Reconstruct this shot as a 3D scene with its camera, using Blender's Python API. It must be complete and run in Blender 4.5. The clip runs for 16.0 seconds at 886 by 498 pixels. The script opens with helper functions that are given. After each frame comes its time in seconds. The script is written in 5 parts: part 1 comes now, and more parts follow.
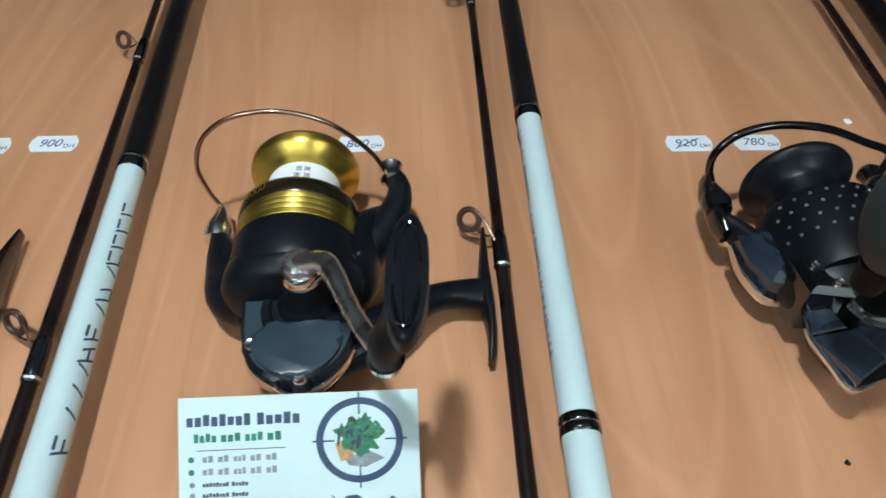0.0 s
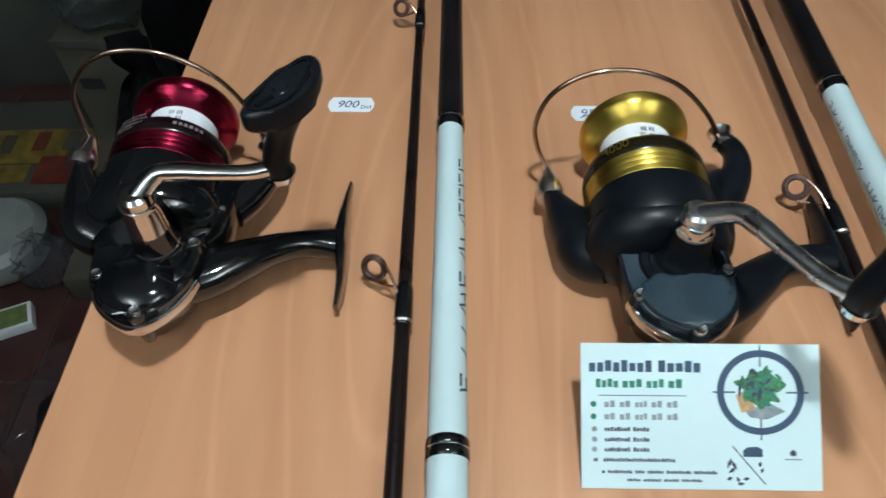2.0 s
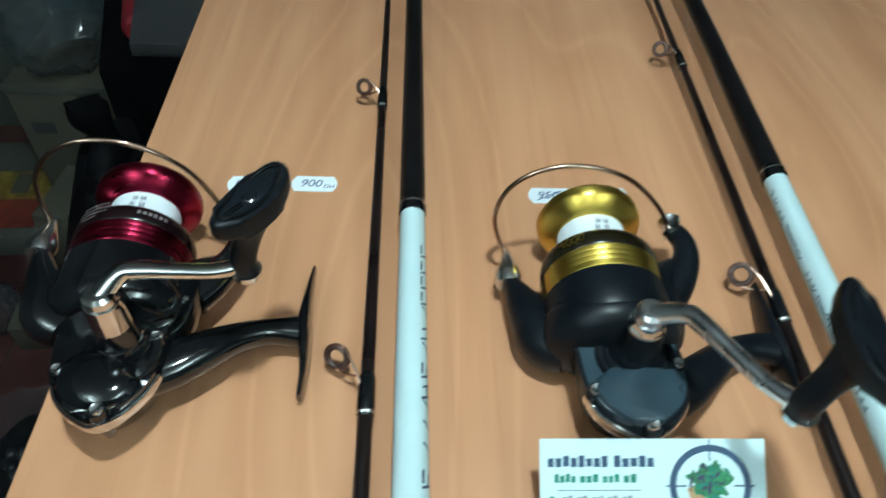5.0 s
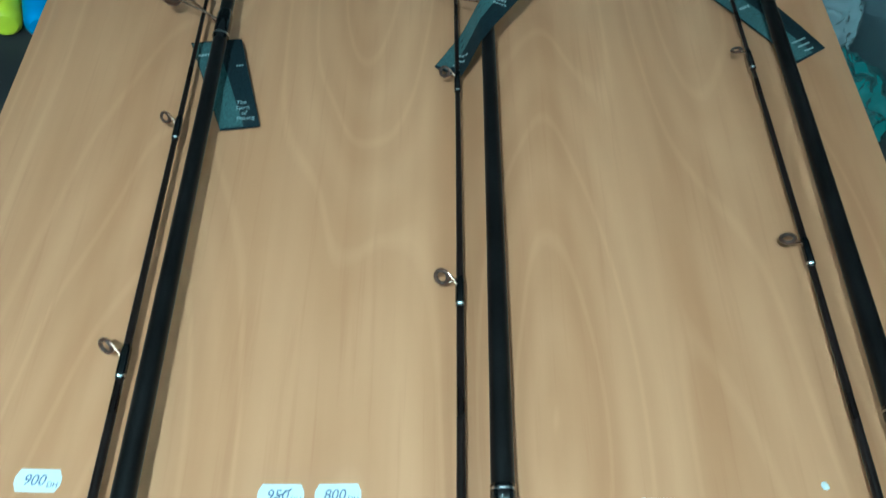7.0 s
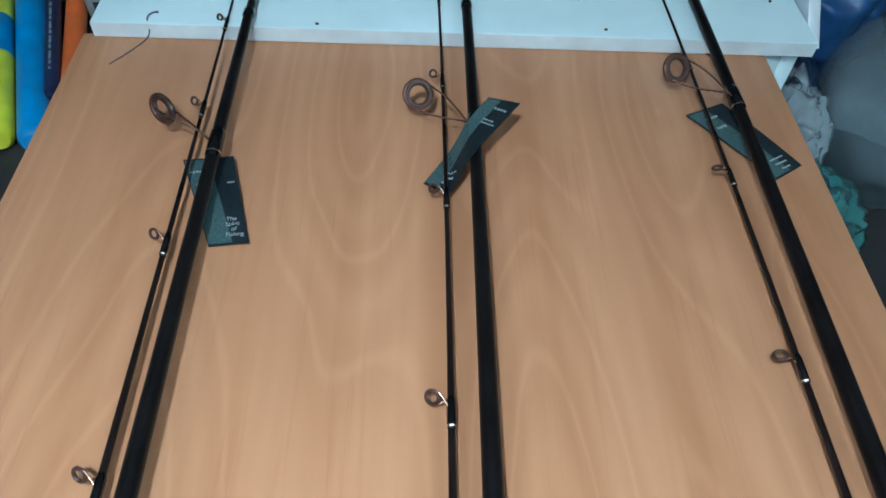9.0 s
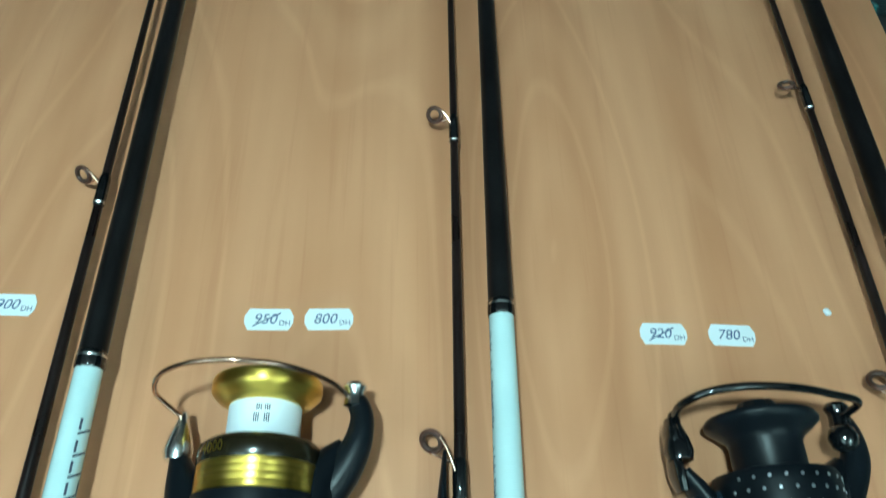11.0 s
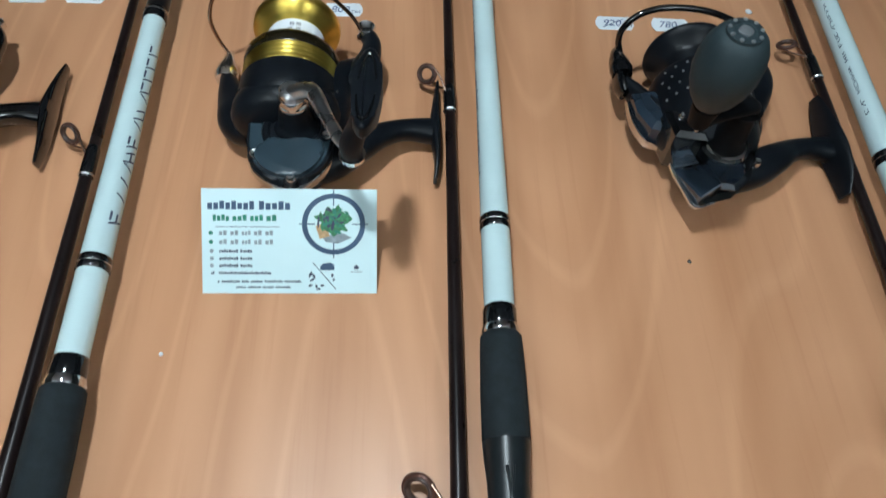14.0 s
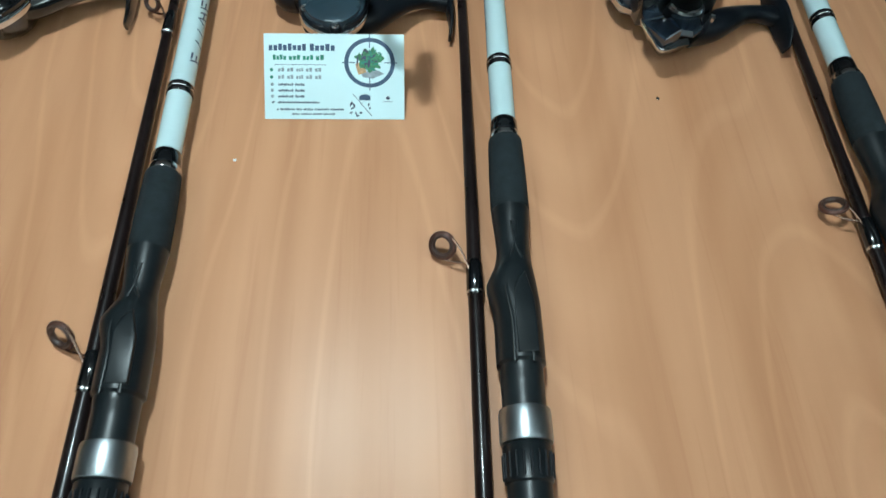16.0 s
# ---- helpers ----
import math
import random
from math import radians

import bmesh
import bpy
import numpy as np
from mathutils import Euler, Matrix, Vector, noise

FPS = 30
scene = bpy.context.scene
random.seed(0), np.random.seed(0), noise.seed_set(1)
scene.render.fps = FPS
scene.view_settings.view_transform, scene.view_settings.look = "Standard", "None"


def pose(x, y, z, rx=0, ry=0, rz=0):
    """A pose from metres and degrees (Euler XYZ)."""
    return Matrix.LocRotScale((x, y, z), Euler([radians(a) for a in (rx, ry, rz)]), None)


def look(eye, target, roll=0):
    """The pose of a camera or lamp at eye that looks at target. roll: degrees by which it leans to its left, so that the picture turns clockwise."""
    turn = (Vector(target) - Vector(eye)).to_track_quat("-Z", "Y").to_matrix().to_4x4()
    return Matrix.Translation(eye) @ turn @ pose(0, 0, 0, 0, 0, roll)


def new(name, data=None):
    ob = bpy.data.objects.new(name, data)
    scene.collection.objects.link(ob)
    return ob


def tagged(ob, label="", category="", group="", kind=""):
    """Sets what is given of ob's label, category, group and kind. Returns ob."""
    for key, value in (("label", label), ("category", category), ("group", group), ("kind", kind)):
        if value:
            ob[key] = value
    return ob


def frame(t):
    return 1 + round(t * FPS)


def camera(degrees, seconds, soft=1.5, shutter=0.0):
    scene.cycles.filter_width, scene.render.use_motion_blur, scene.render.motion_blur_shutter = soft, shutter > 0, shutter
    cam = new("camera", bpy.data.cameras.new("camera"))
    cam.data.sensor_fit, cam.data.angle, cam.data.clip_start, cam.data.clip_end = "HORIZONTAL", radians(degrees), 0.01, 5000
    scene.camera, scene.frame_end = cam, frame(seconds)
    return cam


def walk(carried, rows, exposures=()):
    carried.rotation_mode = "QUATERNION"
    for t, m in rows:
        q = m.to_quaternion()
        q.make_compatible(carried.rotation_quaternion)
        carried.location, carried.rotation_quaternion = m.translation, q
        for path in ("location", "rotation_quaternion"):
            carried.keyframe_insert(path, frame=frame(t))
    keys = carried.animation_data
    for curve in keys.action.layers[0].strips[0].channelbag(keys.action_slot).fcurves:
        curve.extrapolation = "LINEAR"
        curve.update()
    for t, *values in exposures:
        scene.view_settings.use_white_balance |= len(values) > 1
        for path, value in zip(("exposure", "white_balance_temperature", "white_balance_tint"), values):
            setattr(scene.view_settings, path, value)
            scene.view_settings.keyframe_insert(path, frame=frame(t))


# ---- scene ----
EXPOSURES = [
    (0.0, 0.03, 6350, 11), (0.5, -0.10, 6350, 11), (1.5, -0.10, 6350, 10), (3.2, 0.14, 6450, 13), (5.3, 0.24, 5650, -10), (6.1, 0.46, 5080, -22), (7.0, 0.54, 5000, -23), (7.5, 0.98, 5300, -17), (7.8, 0.80, 5850, 11), (8.2, 0.62, 5800, 18),
    (10.3, 0.42, 5250, -23), (11.0, 0.31, 5400, -22), (11.9, 0.18, 5550, -20), (12.3, 0.06, 6150, 5), (13.0, 0.02, 6250, 9), (14.0, -0.10, 6150, 10), (15.0, -0.10, 6050, 7), (16.0, -0.04, 6000, 0),
]
cam = camera(62.94, 16.0, soft=1.5, shutter=0.3)
PATH = [
    (0.0, (-0.0014, -0.0123, 1.0191), (0.0108, 0.1778, 0.7873), 0.91),
    (0.5, (-0.0308, -0.0232, 1.0212), (-0.0209, 0.1670, 0.7894), 0.58),
    (1.0, (-0.0632, -0.0350, 1.0197), (-0.0585, 0.1576, 0.7896), 0.73),
    (1.5, (-0.0948, -0.0327, 1.0172), (-0.0925, 0.1575, 0.7852), 1.10),
    (2.0, (-0.1334, -0.0272, 1.0094), (-0.1401, 0.1639, 0.7782), -1.27),
    (2.5, (-0.1698, -0.0207, 0.9940), (-0.1674, 0.1704, 0.7628), 1.11),
    (3.0, (-0.1952, -0.0045, 0.9805), (-0.1900, 0.1875, 0.7501), 1.30),
    (3.2, (-0.2018, -0.0002, 0.9774), (-0.1958, 0.1927, 0.7476), 1.26),
    (5.3, (-0.0978, -0.0148, 1.0632), (-0.0864, 0.1874, 0.8419), 3.10),
    (5.5, (-0.0657, 0.0122, 1.0966), (-0.0596, 0.2106, 0.8716), 2.40),
    (6.0, (-0.0330, 0.0609, 1.1121), (-0.0300, 0.2504, 0.8795), 1.78),
    (6.5, (-0.0010, 0.1298, 1.1589), (-0.0005, 0.2827, 0.9008), 2.40),
    (7.0, (0.0183, 0.1963, 1.1652), (0.0255, 0.3499, 0.9076), 3.12),
    (7.5, (0.0182, 0.2417, 1.1912), (0.0291, 0.4132, 0.9453), 3.04),
    (8.0, (0.0140, 0.2510, 1.1974), (0.0283, 0.4359, 0.9617), 4.15),
    (8.2, (0.0140, 0.2456, 1.1955), (0.0264, 0.4345, 0.9628), 3.53),
    (10.3, (0.0096, 0.1666, 1.1196), (0.0258, 0.3331, 0.8706), 6.01),
    (10.5, (0.0074, 0.1650, 1.1175), (0.0227, 0.3191, 0.8606), 5.75),
    (11.0, (0.0113, 0.1205, 1.1032), (0.0273, 0.2726, 0.8451), 5.94),
    (11.5, (0.0081, 0.0716, 1.0887), (0.0252, 0.2305, 0.8348), 5.64),
    (12.0, (0.0095, 0.0318, 1.0760), (0.0264, 0.1986, 0.8272), 4.65),
    (12.5, (0.0109, 0.0004, 1.0670), (0.0260, 0.1651, 0.8167), 3.79),
    (13.0, (0.0121, -0.0177, 1.0686), (0.0286, 0.1450, 0.8171), 4.56),
    (13.5, (0.0122, -0.0509, 1.0776), (0.0279, 0.1109, 0.8254), 4.70),
    (14.0, (0.0107, -0.0975, 1.0773), (0.0279, 0.0579, 0.8213), 5.65),
    (14.5, (0.0138, -0.1219, 1.0761), (0.0282, 0.0301, 0.8179), 4.32),
    (15.0, (0.0252, -0.1430, 1.0794), (0.0422, 0.0118, 0.8230), 5.82),
    (15.5, (0.0120, -0.1819, 1.0860), (0.0275, -0.0270, 0.8296), 4.99),
    (16.0, (-0.0022, -0.2348, 1.0963), (0.0138, -0.0776, 0.8413), 4.66),
]
walk(cam, [(t, look(e, g, r)) for t, e, g, r in PATH], EXPOSURES)

# ---- world and light ----
world = bpy.data.worlds.new("world")
world.use_nodes = True
world.node_tree.nodes["Background"].inputs[0].default_value = (0.75, 0.85, 1.0, 1)
world.node_tree.nodes["Background"].inputs[1].default_value = 0.05
scene.world = world

TOP = 0.75          # height of the table top
LAMP = (-0.105, 0.07, 1.60)


def area_lamp(name, place, target, size, size_y, watts, colour):
    data = bpy.data.lights.new(name, "AREA")
    data.shape, data.size, data.size_y, data.energy, data.color = "RECTANGLE", size, size_y, watts, colour
    ob = new(name, data)
    ob.matrix_world = look(place, target)
    return ob


area_lamp("ceiling_bulb_light", (LAMP[0], LAMP[1], LAMP[2] - 0.012), (LAMP[0], LAMP[1] + 0.001, 0), 0.05, 0.05, 6.1, (0.86, 0.98, 1.0))
# Unseen fill, added: two uplights bounced off the ceiling to soften the shadows.
for tx in (1.15, -1.25):
    area_lamp("trough_light", (tx, -1.45, 2.27), (tx, -1.449, 2.6), 0.07, 1.2, 46, (0.86, 0.98, 1.0))


# ---- materials ----
def material(name, colour, rough=0.5, metal=0.0, coat=0.0, spec=0.5):
    m = bpy.data.materials.new(name)
    m.use_nodes = True
    b = m.node_tree.nodes["Principled BSDF"]
    b.inputs["Base Color"].default_value = (*colour, 1)
    b.inputs["Roughness"].default_value = rough
    b.inputs["Metallic"].default_value = metal
    b.inputs["Coat Weight"].default_value = coat
    b.inputs["Coat Roughness"].default_value = 0.08
    b.inputs["Specular IOR Level"].default_value = spec
    return m


def worn(name, colour, rough=0.5, metal=0.0, coat=0.0, scale=60.0, vary=0.25, bump=0.0, bump_scale=400.0, spec=0.5, stretch=(1, 1, 1)):
    """A material whose colour and roughness wander at two scales, with fine relief."""
    m = material(name, colour, rough, metal, coat, spec)
    nt = m.node_tree
    n, l, b = nt.nodes, nt.links, nt.nodes["Principled BSDF"]
    co = n.new("ShaderNodeTexCoord")
    mp = n.new("ShaderNodeMapping")
    mp.inputs["Scale"].default_value = stretch
    l.new(co.outputs["Object"], mp.inputs[0])
    big = n.new("ShaderNodeTexNoise")
    big.inputs["Scale"].default_value, big.inputs["Detail"].default_value = scale, 6
    l.new(mp.outputs[0], big.inputs["Vector"])
    ramp = n.new("ShaderNodeValToRGB")
    ramp.color_ramp.elements[0].position, ramp.color_ramp.elements[1].position = 0.3, 0.72
    ramp.color_ramp.elements[0].color = (*[c * (1 - vary) for c in colour], 1)
    ramp.color_ramp.elements[1].color = (*[min(1, c * (1 + vary)) for c in colour], 1)
    l.new(big.outputs["Fac"], ramp.inputs[0])
    l.new(ramp.outputs[0], b.inputs["Base Color"])
    rr = n.new("ShaderNodeMapRange")
    rr.inputs["To Min"].default_value, rr.inputs["To Max"].default_value = max(0.02, rough * 0.75), min(1, rough * 1.3)
    l.new(big.outputs["Fac"], rr.inputs[0])
    l.new(rr.outputs[0], b.inputs["Roughness"])
    if bump:
        fine = n.new("ShaderNodeTexNoise")
        fine.inputs["Scale"].default_value, fine.inputs["Detail"].default_value = bump_scale, 4
        l.new(mp.outputs[0], fine.inputs["Vector"])
        bp = n.new("ShaderNodeBump")
        bp.inputs["Strength"].default_value, bp.inputs["Distance"].default_value = bump, 0.0006
        l.new(fine.outputs["Fac"], bp.inputs["Height"])
        l.new(bp.outputs[0], b.inputs["Normal"])
    return m


def laminate():
    """Beech laminate: long cathedral figure and short dark pores that run along y."""
    m = material("beech_laminate", (0.5, 0.3, 0.16), 0.34, spec=0.4)
    nt = m.node_tree
    n, l, b = nt.nodes, nt.links, nt.nodes["Principled BSDF"]
    co = n.new("ShaderNodeTexCoord")
    sep = n.new("ShaderNodeMapping")
    sep.inputs["Location"].default_value = (0.37, 0.21, 0)
    sep.inputs["Scale"].default_value = (5.6, 1.25, 0)
    l.new(co.outputs["Object"], sep.inputs[0])
    wave = n.new("ShaderNodeTexNoise")
    wave.inputs["Scale"].default_value, wave.inputs["Detail"].default_value = 1.6, 2.0
    l.new(sep.outputs[0], wave.inputs["Vector"])
    bend = n.new("ShaderNodeVectorMath")
    bend.operation = "MULTIPLY_ADD"
    bend.inputs[1].default_value = (0.20, 0.30, 0)
    l.new(wave.outputs["Color"], bend.inputs[0])
    l.new(sep.outputs[0], bend.inputs[2])
    warp = n.new("ShaderNodeTexVoronoi")
    warp.voronoi_dimensions, warp.feature = "2D", "SMOOTH_F1"
    warp.inputs["Scale"].default_value, warp.inputs["Smoothness"].default_value = 1.0, 0.55
    l.new(bend.outputs[0], warp.inputs["Vector"])
    rings = n.new("ShaderNodeMath")
    rings.operation = "MULTIPLY"
    rings.inputs[1].default_value = 15
    l.new(warp.outputs["Distance"], rings.inputs[0])
    sine = n.new("ShaderNodeMath")
    sine.operation = "PINGPONG"
    sine.inputs[1].default_value = 1.0
    l.new(rings.outputs[0], sine.inputs[0])
    curve = n.new("ShaderNodeValToRGB")
    cr = curve.color_ramp
    cr.elements[0].position, cr.elements[0].color = 0.0, (0.34, 0.34, 0.34, 1)
    cr.elements[1].position, cr.elements[1].color = 1.0, (0.45, 0.45, 0.45, 1)
    for at, v in ((0.08, 0.50), (0.15, 0.74), (0.40, 0.80), (0.75, 0.56)):
        e = cr.elements.new(at)
        e.color = (v, v, v, 1)
    l.new(sine.outputs[0], curve.inputs[0])
    fine_map = n.new("ShaderNodeMapping")
    fine_map.inputs["Scale"].default_value = (1, 0.035, 1)
    l.new(co.outputs["Object"], fine_map.inputs[0])
    fine = n.new("ShaderNodeTexNoise")
    fine.inputs["Scale"].default_value, fine.inputs["Detail"].default_value = 230, 5
    l.new(fine_map.outputs[0], fine.inputs["Vector"])
    broad = n.new("ShaderNodeTexNoise")
    broad.inputs["Scale"].default_value, broad.inputs["Detail"].default_value = 28, 3
    l.new(fine_map.outputs[0], broad.inputs["Vector"])
    mix1 = n.new("ShaderNodeMix")
    mix1.data_type = "RGBA"
    mix1.inputs["A"].default_value = (0.61, 0.322, 0.178, 1)
    mix1.inputs["B"].default_value = (0.43, 0.203, 0.102, 1)
    add = n.new("ShaderNodeMath")
    add.operation = "MULTIPLY_ADD"
    add.inputs[1].default_value = 0.6
    l.new(curve.outputs[0], add.inputs[0])
    part2 = n.new("ShaderNodeMapRange")
    part2.inputs["From Min"].default_value, part2.inputs["From Max"].default_value = 0.32, 0.68
    part2.inputs["To Min"].default_value, part2.inputs["To Max"].default_value = -0.05, 0.55
    l.new(broad.outputs["Fac"], part2.inputs[0])
    l.new(part2.outputs[0], add.inputs[2])
    l.new(add.outputs[0], mix1.inputs["Factor"])
    pores = n.new("ShaderNodeMapRange")
    pores.inputs["From Min"].default_value, pores.inputs["From Max"].default_value = 0.56, 0.72
    pores.inputs["To Min"].default_value, pores.inputs["To Max"].default_value = 0.0, 0.22
    l.new(fine.outputs["Fac"], pores.inputs[0])
    mix2 = n.new("ShaderNodeMix")
    mix2.data_type = "RGBA"
    mix2.inputs["B"].default_value = (0.34, 0.13, 0.06, 1)
    l.new(pores.outputs[0], mix2.inputs["Factor"])
    l.new(mix1.outputs["Result"], mix2.inputs["A"])
    l.new(mix2.outputs["Result"], b.inputs["Base Color"])
    b.inputs["Specular IOR Level"].default_value = 0.42
    bp = n.new("ShaderNodeBump")
    bp.inputs["Strength"].default_value, bp.inputs["Distance"].default_value = 0.12, 0.0003
    l.new(fine.outputs["Fac"], bp.inputs["Height"])
    l.new(bp.outputs[0], b.inputs["Normal"])
    rr = n.new("ShaderNodeMapRange")
    rr.inputs["To Min"].default_value, rr.inputs["To Max"].default_value = 0.3, 0.5
    l.new(broad.outputs["Fac"], rr.inputs[0])
    l.new(rr.outputs[0], b.inputs["Roughness"])
    return m


def clear_plastic(name, tint, rough=0.12, clear=0.6, crinkle=0.0):
    """Thin see-through film; crinkle: sharp small folds that glint."""
    m = material(name, tint, rough, spec=0.6)
    nt = m.node_tree
    b = nt.nodes["Principled BSDF"]
    b.inputs["Alpha"].default_value = 1 - clear
    if crinkle:
        co = nt.nodes.new("ShaderNodeTexCoord")
        cell = nt.nodes.new("ShaderNodeTexVoronoi")
        cell.feature = "F1"
        cell.inputs["Scale"].default_value = 55
        nt.links.new(co.outputs["Object"], cell.inputs["Vector"])
        bp = nt.nodes.new("ShaderNodeBump")
        bp.inputs["Strength"].default_value, bp.inputs["Distance"].default_value = crinkle, 0.006
        nt.links.new(cell.outputs["Distance"], bp.inputs["Height"])
        nt.links.new(bp.outputs[0], b.inputs["Normal"])
    return m


WOOD = laminate()
WOOD_EDGE = worn("table_edge_band", (0.44, 0.2, 0.1), 0.45, scale=30, vary=0.15, stretch=(1, 0.1, 1))
CARBON = worn("black_lacquered_blank", (0.006, 0.0055, 0.006), 0.3, coat=0.06, scale=25, vary=0.4, spec=0.18)
TIPBLANK = worn("dark_brown_black_blank", (0.009, 0.0055, 0.0055), 0.28, coat=0.15, scale=25, vary=0.4, spec=0.25)
WHITE_BLANK = worn("white_lacquered_blank", (0.49, 0.62, 0.64), 0.22, coat=0.5, scale=18, vary=0.05)
FOAM = worn("black_foam_grip", (0.014, 0.019, 0.022), 0.85, scale=200, vary=0.3, bump=0.6, bump_scale=1600, spec=0.2)
MATT_BLACK = worn("satin_black_plastic", (0.0045, 0.006, 0.0085), 0.36, scale=60, vary=0.25, bump=0.05, bump_scale=900, spec=0.20)
DEEP_BLACK = worn("dull_black_plastic", (0.004, 0.0045, 0.0055), 0.5, scale=60, vary=0.25, spec=0.08)
GLOSS_BLACK = worn("glossy_black_paint", (0.004, 0.0045, 0.0055), 0.1, coat=0.6, scale=40, vary=0.3, spec=0.5)
SEAT = worn("satin_reel_seat_plastic", (0.008, 0.011, 0.013), 0.34, scale=50, vary=0.25, spec=0.35)
HOOD = worn("brushed_grey_steel", (0.36, 0.39, 0.41), 0.36, 1.0, scale=80, vary=0.05)
CHROME = worn("polished_chrome", (0.72, 0.72, 0.72), 0.07, 1.0, scale=90, vary=0.08)
BRONZE = worn("bronze_wire", (0.46, 0.31, 0.23), 0.16, 1.0, scale=90, vary=0.15)
GUIDE = worn("copper_bronze_guide_wire", (0.62, 0.42, 0.33), 0.24, 1.0, scale=90, vary=0.15)
RING = worn("brown_ceramic_ring", (0.05, 0.026, 0.02), 0.4, scale=90, vary=0.3)
def brushed(m, amount=0.75):
    """Fine turned grooves round the y axis: the gloss spreads into streaks along it."""
    nt = m.node_tree
    b = nt.nodes["Principled BSDF"]
    tan = nt.nodes.new("ShaderNodeTangent")
    tan.direction_type, tan.axis = "RADIAL", "Y"
    b.inputs["Anisotropic"].default_value, b.inputs["Anisotropic Rotation"].default_value = amount, 0.25
    nt.links.new(tan.outputs[0], b.inputs["Tangent"])
    return m


GOLD = brushed(worn("gold_anodised_aluminium", (0.70, 0.50, 0.10), 0.36, 1.0, scale=70, vary=0.12, stretch=(1, 8, 1)))
SMOKE = worn("smoked_dark_gold_ring", (0.012, 0.009, 0.004), 0.2, coat=0.15, scale=60, vary=0.3)
RED = brushed(worn("red_anodised_aluminium", (0.24, 0.013, 0.038), 0.28, 1.0, scale=70, vary=0.15, stretch=(1, 8, 1)))
DARK_RED = worn("dark_red_spool_ring", (0.008, 0.003, 0.004), 0.2, coat=0.15, scale=60, vary=0.3)
COVER = worn("blue_grey_cover_paint", (0.024, 0.042, 0.056), 0.32, scale=45, vary=0.2, bump=0.05)
BLUE_GLOSS = worn("blue_black_gloss_paint", (0.018, 0.028, 0.042), 0.14, coat=0.5, scale=40, vary=0.3, spec=0.5)
RUBBER = worn("grey_soft_knob_rubber", (0.015, 0.027, 0.032), 0.6, spec=0.35, scale=60, vary=0.15, bump=0.2, bump_scale=1200)
SMOKED = worn("dark_polished_steel", (0.72, 0.73, 0.75), 0.27, 1.0, scale=90, vary=0.15)
STUD = worn("bright_plated_stud", (0.42, 0.44, 0.46), 0.35, 0.8, scale=200, vary=0.15)
STEEL = worn("screw_steel", (0.80, 0.81, 0.82), 0.22, 1.0, scale=120, vary=0.15)
FRAME_WIRE = worn("dark_bronze_ring_frame", (0.09, 0.038, 0.027), 0.3, 0.4, scale=90, vary=0.15)
PAPER = worn("white_paper", (0.68, 0.725, 0.77), 0.6, scale=40, vary=0.04)
CARD = worn("white_card_stock", (0.55, 0.70, 0.725), 0.4, scale=25, vary=0.04, spec=0.4)
INK = worn("blue_black_ink", (0.03, 0.035, 0.07), 0.6, scale=300, vary=0.3)
INK_BLUE = worn("navy_print", (0.022, 0.055, 0.115), 0.5, scale=120, vary=0.2)
INK_GREEN = worn("green_print", (0.012, 0.17, 0.11), 0.5, scale=120, vary=0.3)
INK_LEAF = worn("leaf_green_print", (0.03, 0.17, 0.07), 0.5, scale=700, vary=0.6)
INK_TAN = worn("tan_print", (0.45, 0.27, 0.13), 0.5, scale=500, vary=0.3)
INK_DIM = worn("dim_pale_print", (0.15, 0.12, 0.125), 0.5, scale=300, vary=0.3)
INK_GREY = worn("grey_print", (0.22, 0.26, 0.29), 0.5, scale=300, vary=0.3)
PEN = worn("pen_ink", (0.06, 0.09, 0.2), 0.6, scale=300, vary=0.3)
TAG_DARK = worn("dark_slate_tag_print", (0.010, 0.017, 0.022), 0.4, scale=900, vary=0.6, spec=0.3)
TAG_TEAL = worn("teal_print_and_lit_fold", (0.055, 0.10, 0.105), 0.4, scale=900, vary=0.5, spec=0.3)
TAG_INK = worn("pale_tag_lettering", (0.36, 0.42, 0.44), 0.5, scale=300, vary=0.1)
MELAMINE = worn("white_melamine", (0.58, 0.74, 0.79), 0.35, scale=12, vary=0.05, bump=0.05, bump_scale=300)
MELAMINE_EDGE = worn("white_melamine_edge", (0.55, 0.62, 0.66), 0.5, scale=30, vary=0.1)
# Wall grey is set dark to hold down bounced light and reflections.
WALL = worn("darkened_wall_paint", (0.11, 0.115, 0.11), 0.8, scale=4, vary=0.08, bump=0.3, bump_scale=60)
CEIL = worn("ceiling_paint", (0.74, 0.75, 0.74), 0.85, scale=3, vary=0.05)
FLOOR = worn("dark_red_floor_tile", (0.055, 0.022, 0.02), 0.35, scale=9, vary=0.35)
GROUT = worn("floor_grout", (0.05, 0.045, 0.04), 0.9, scale=50, vary=0.3)
BULB = material("lamp_glow", (1, 1, 1))
BULB.node_tree.nodes["Principled BSDF"].inputs["Emission Color"].default_value = (1, 0.95, 0.88, 1)
BULB.node_tree.nodes["Principled BSDF"].inputs["Emission Strength"].default_value = 6


# ---- mesh helpers ----
def thing(name, label, category, place=(0, 0, 0), rz=0.0, group="", kind=""):
    ob = new(name)
    ob.empty_display_size = 0.02
    ob.matrix_world = pose(*place, 0, 0, rz)
    return tagged(ob, label, category, group, kind)


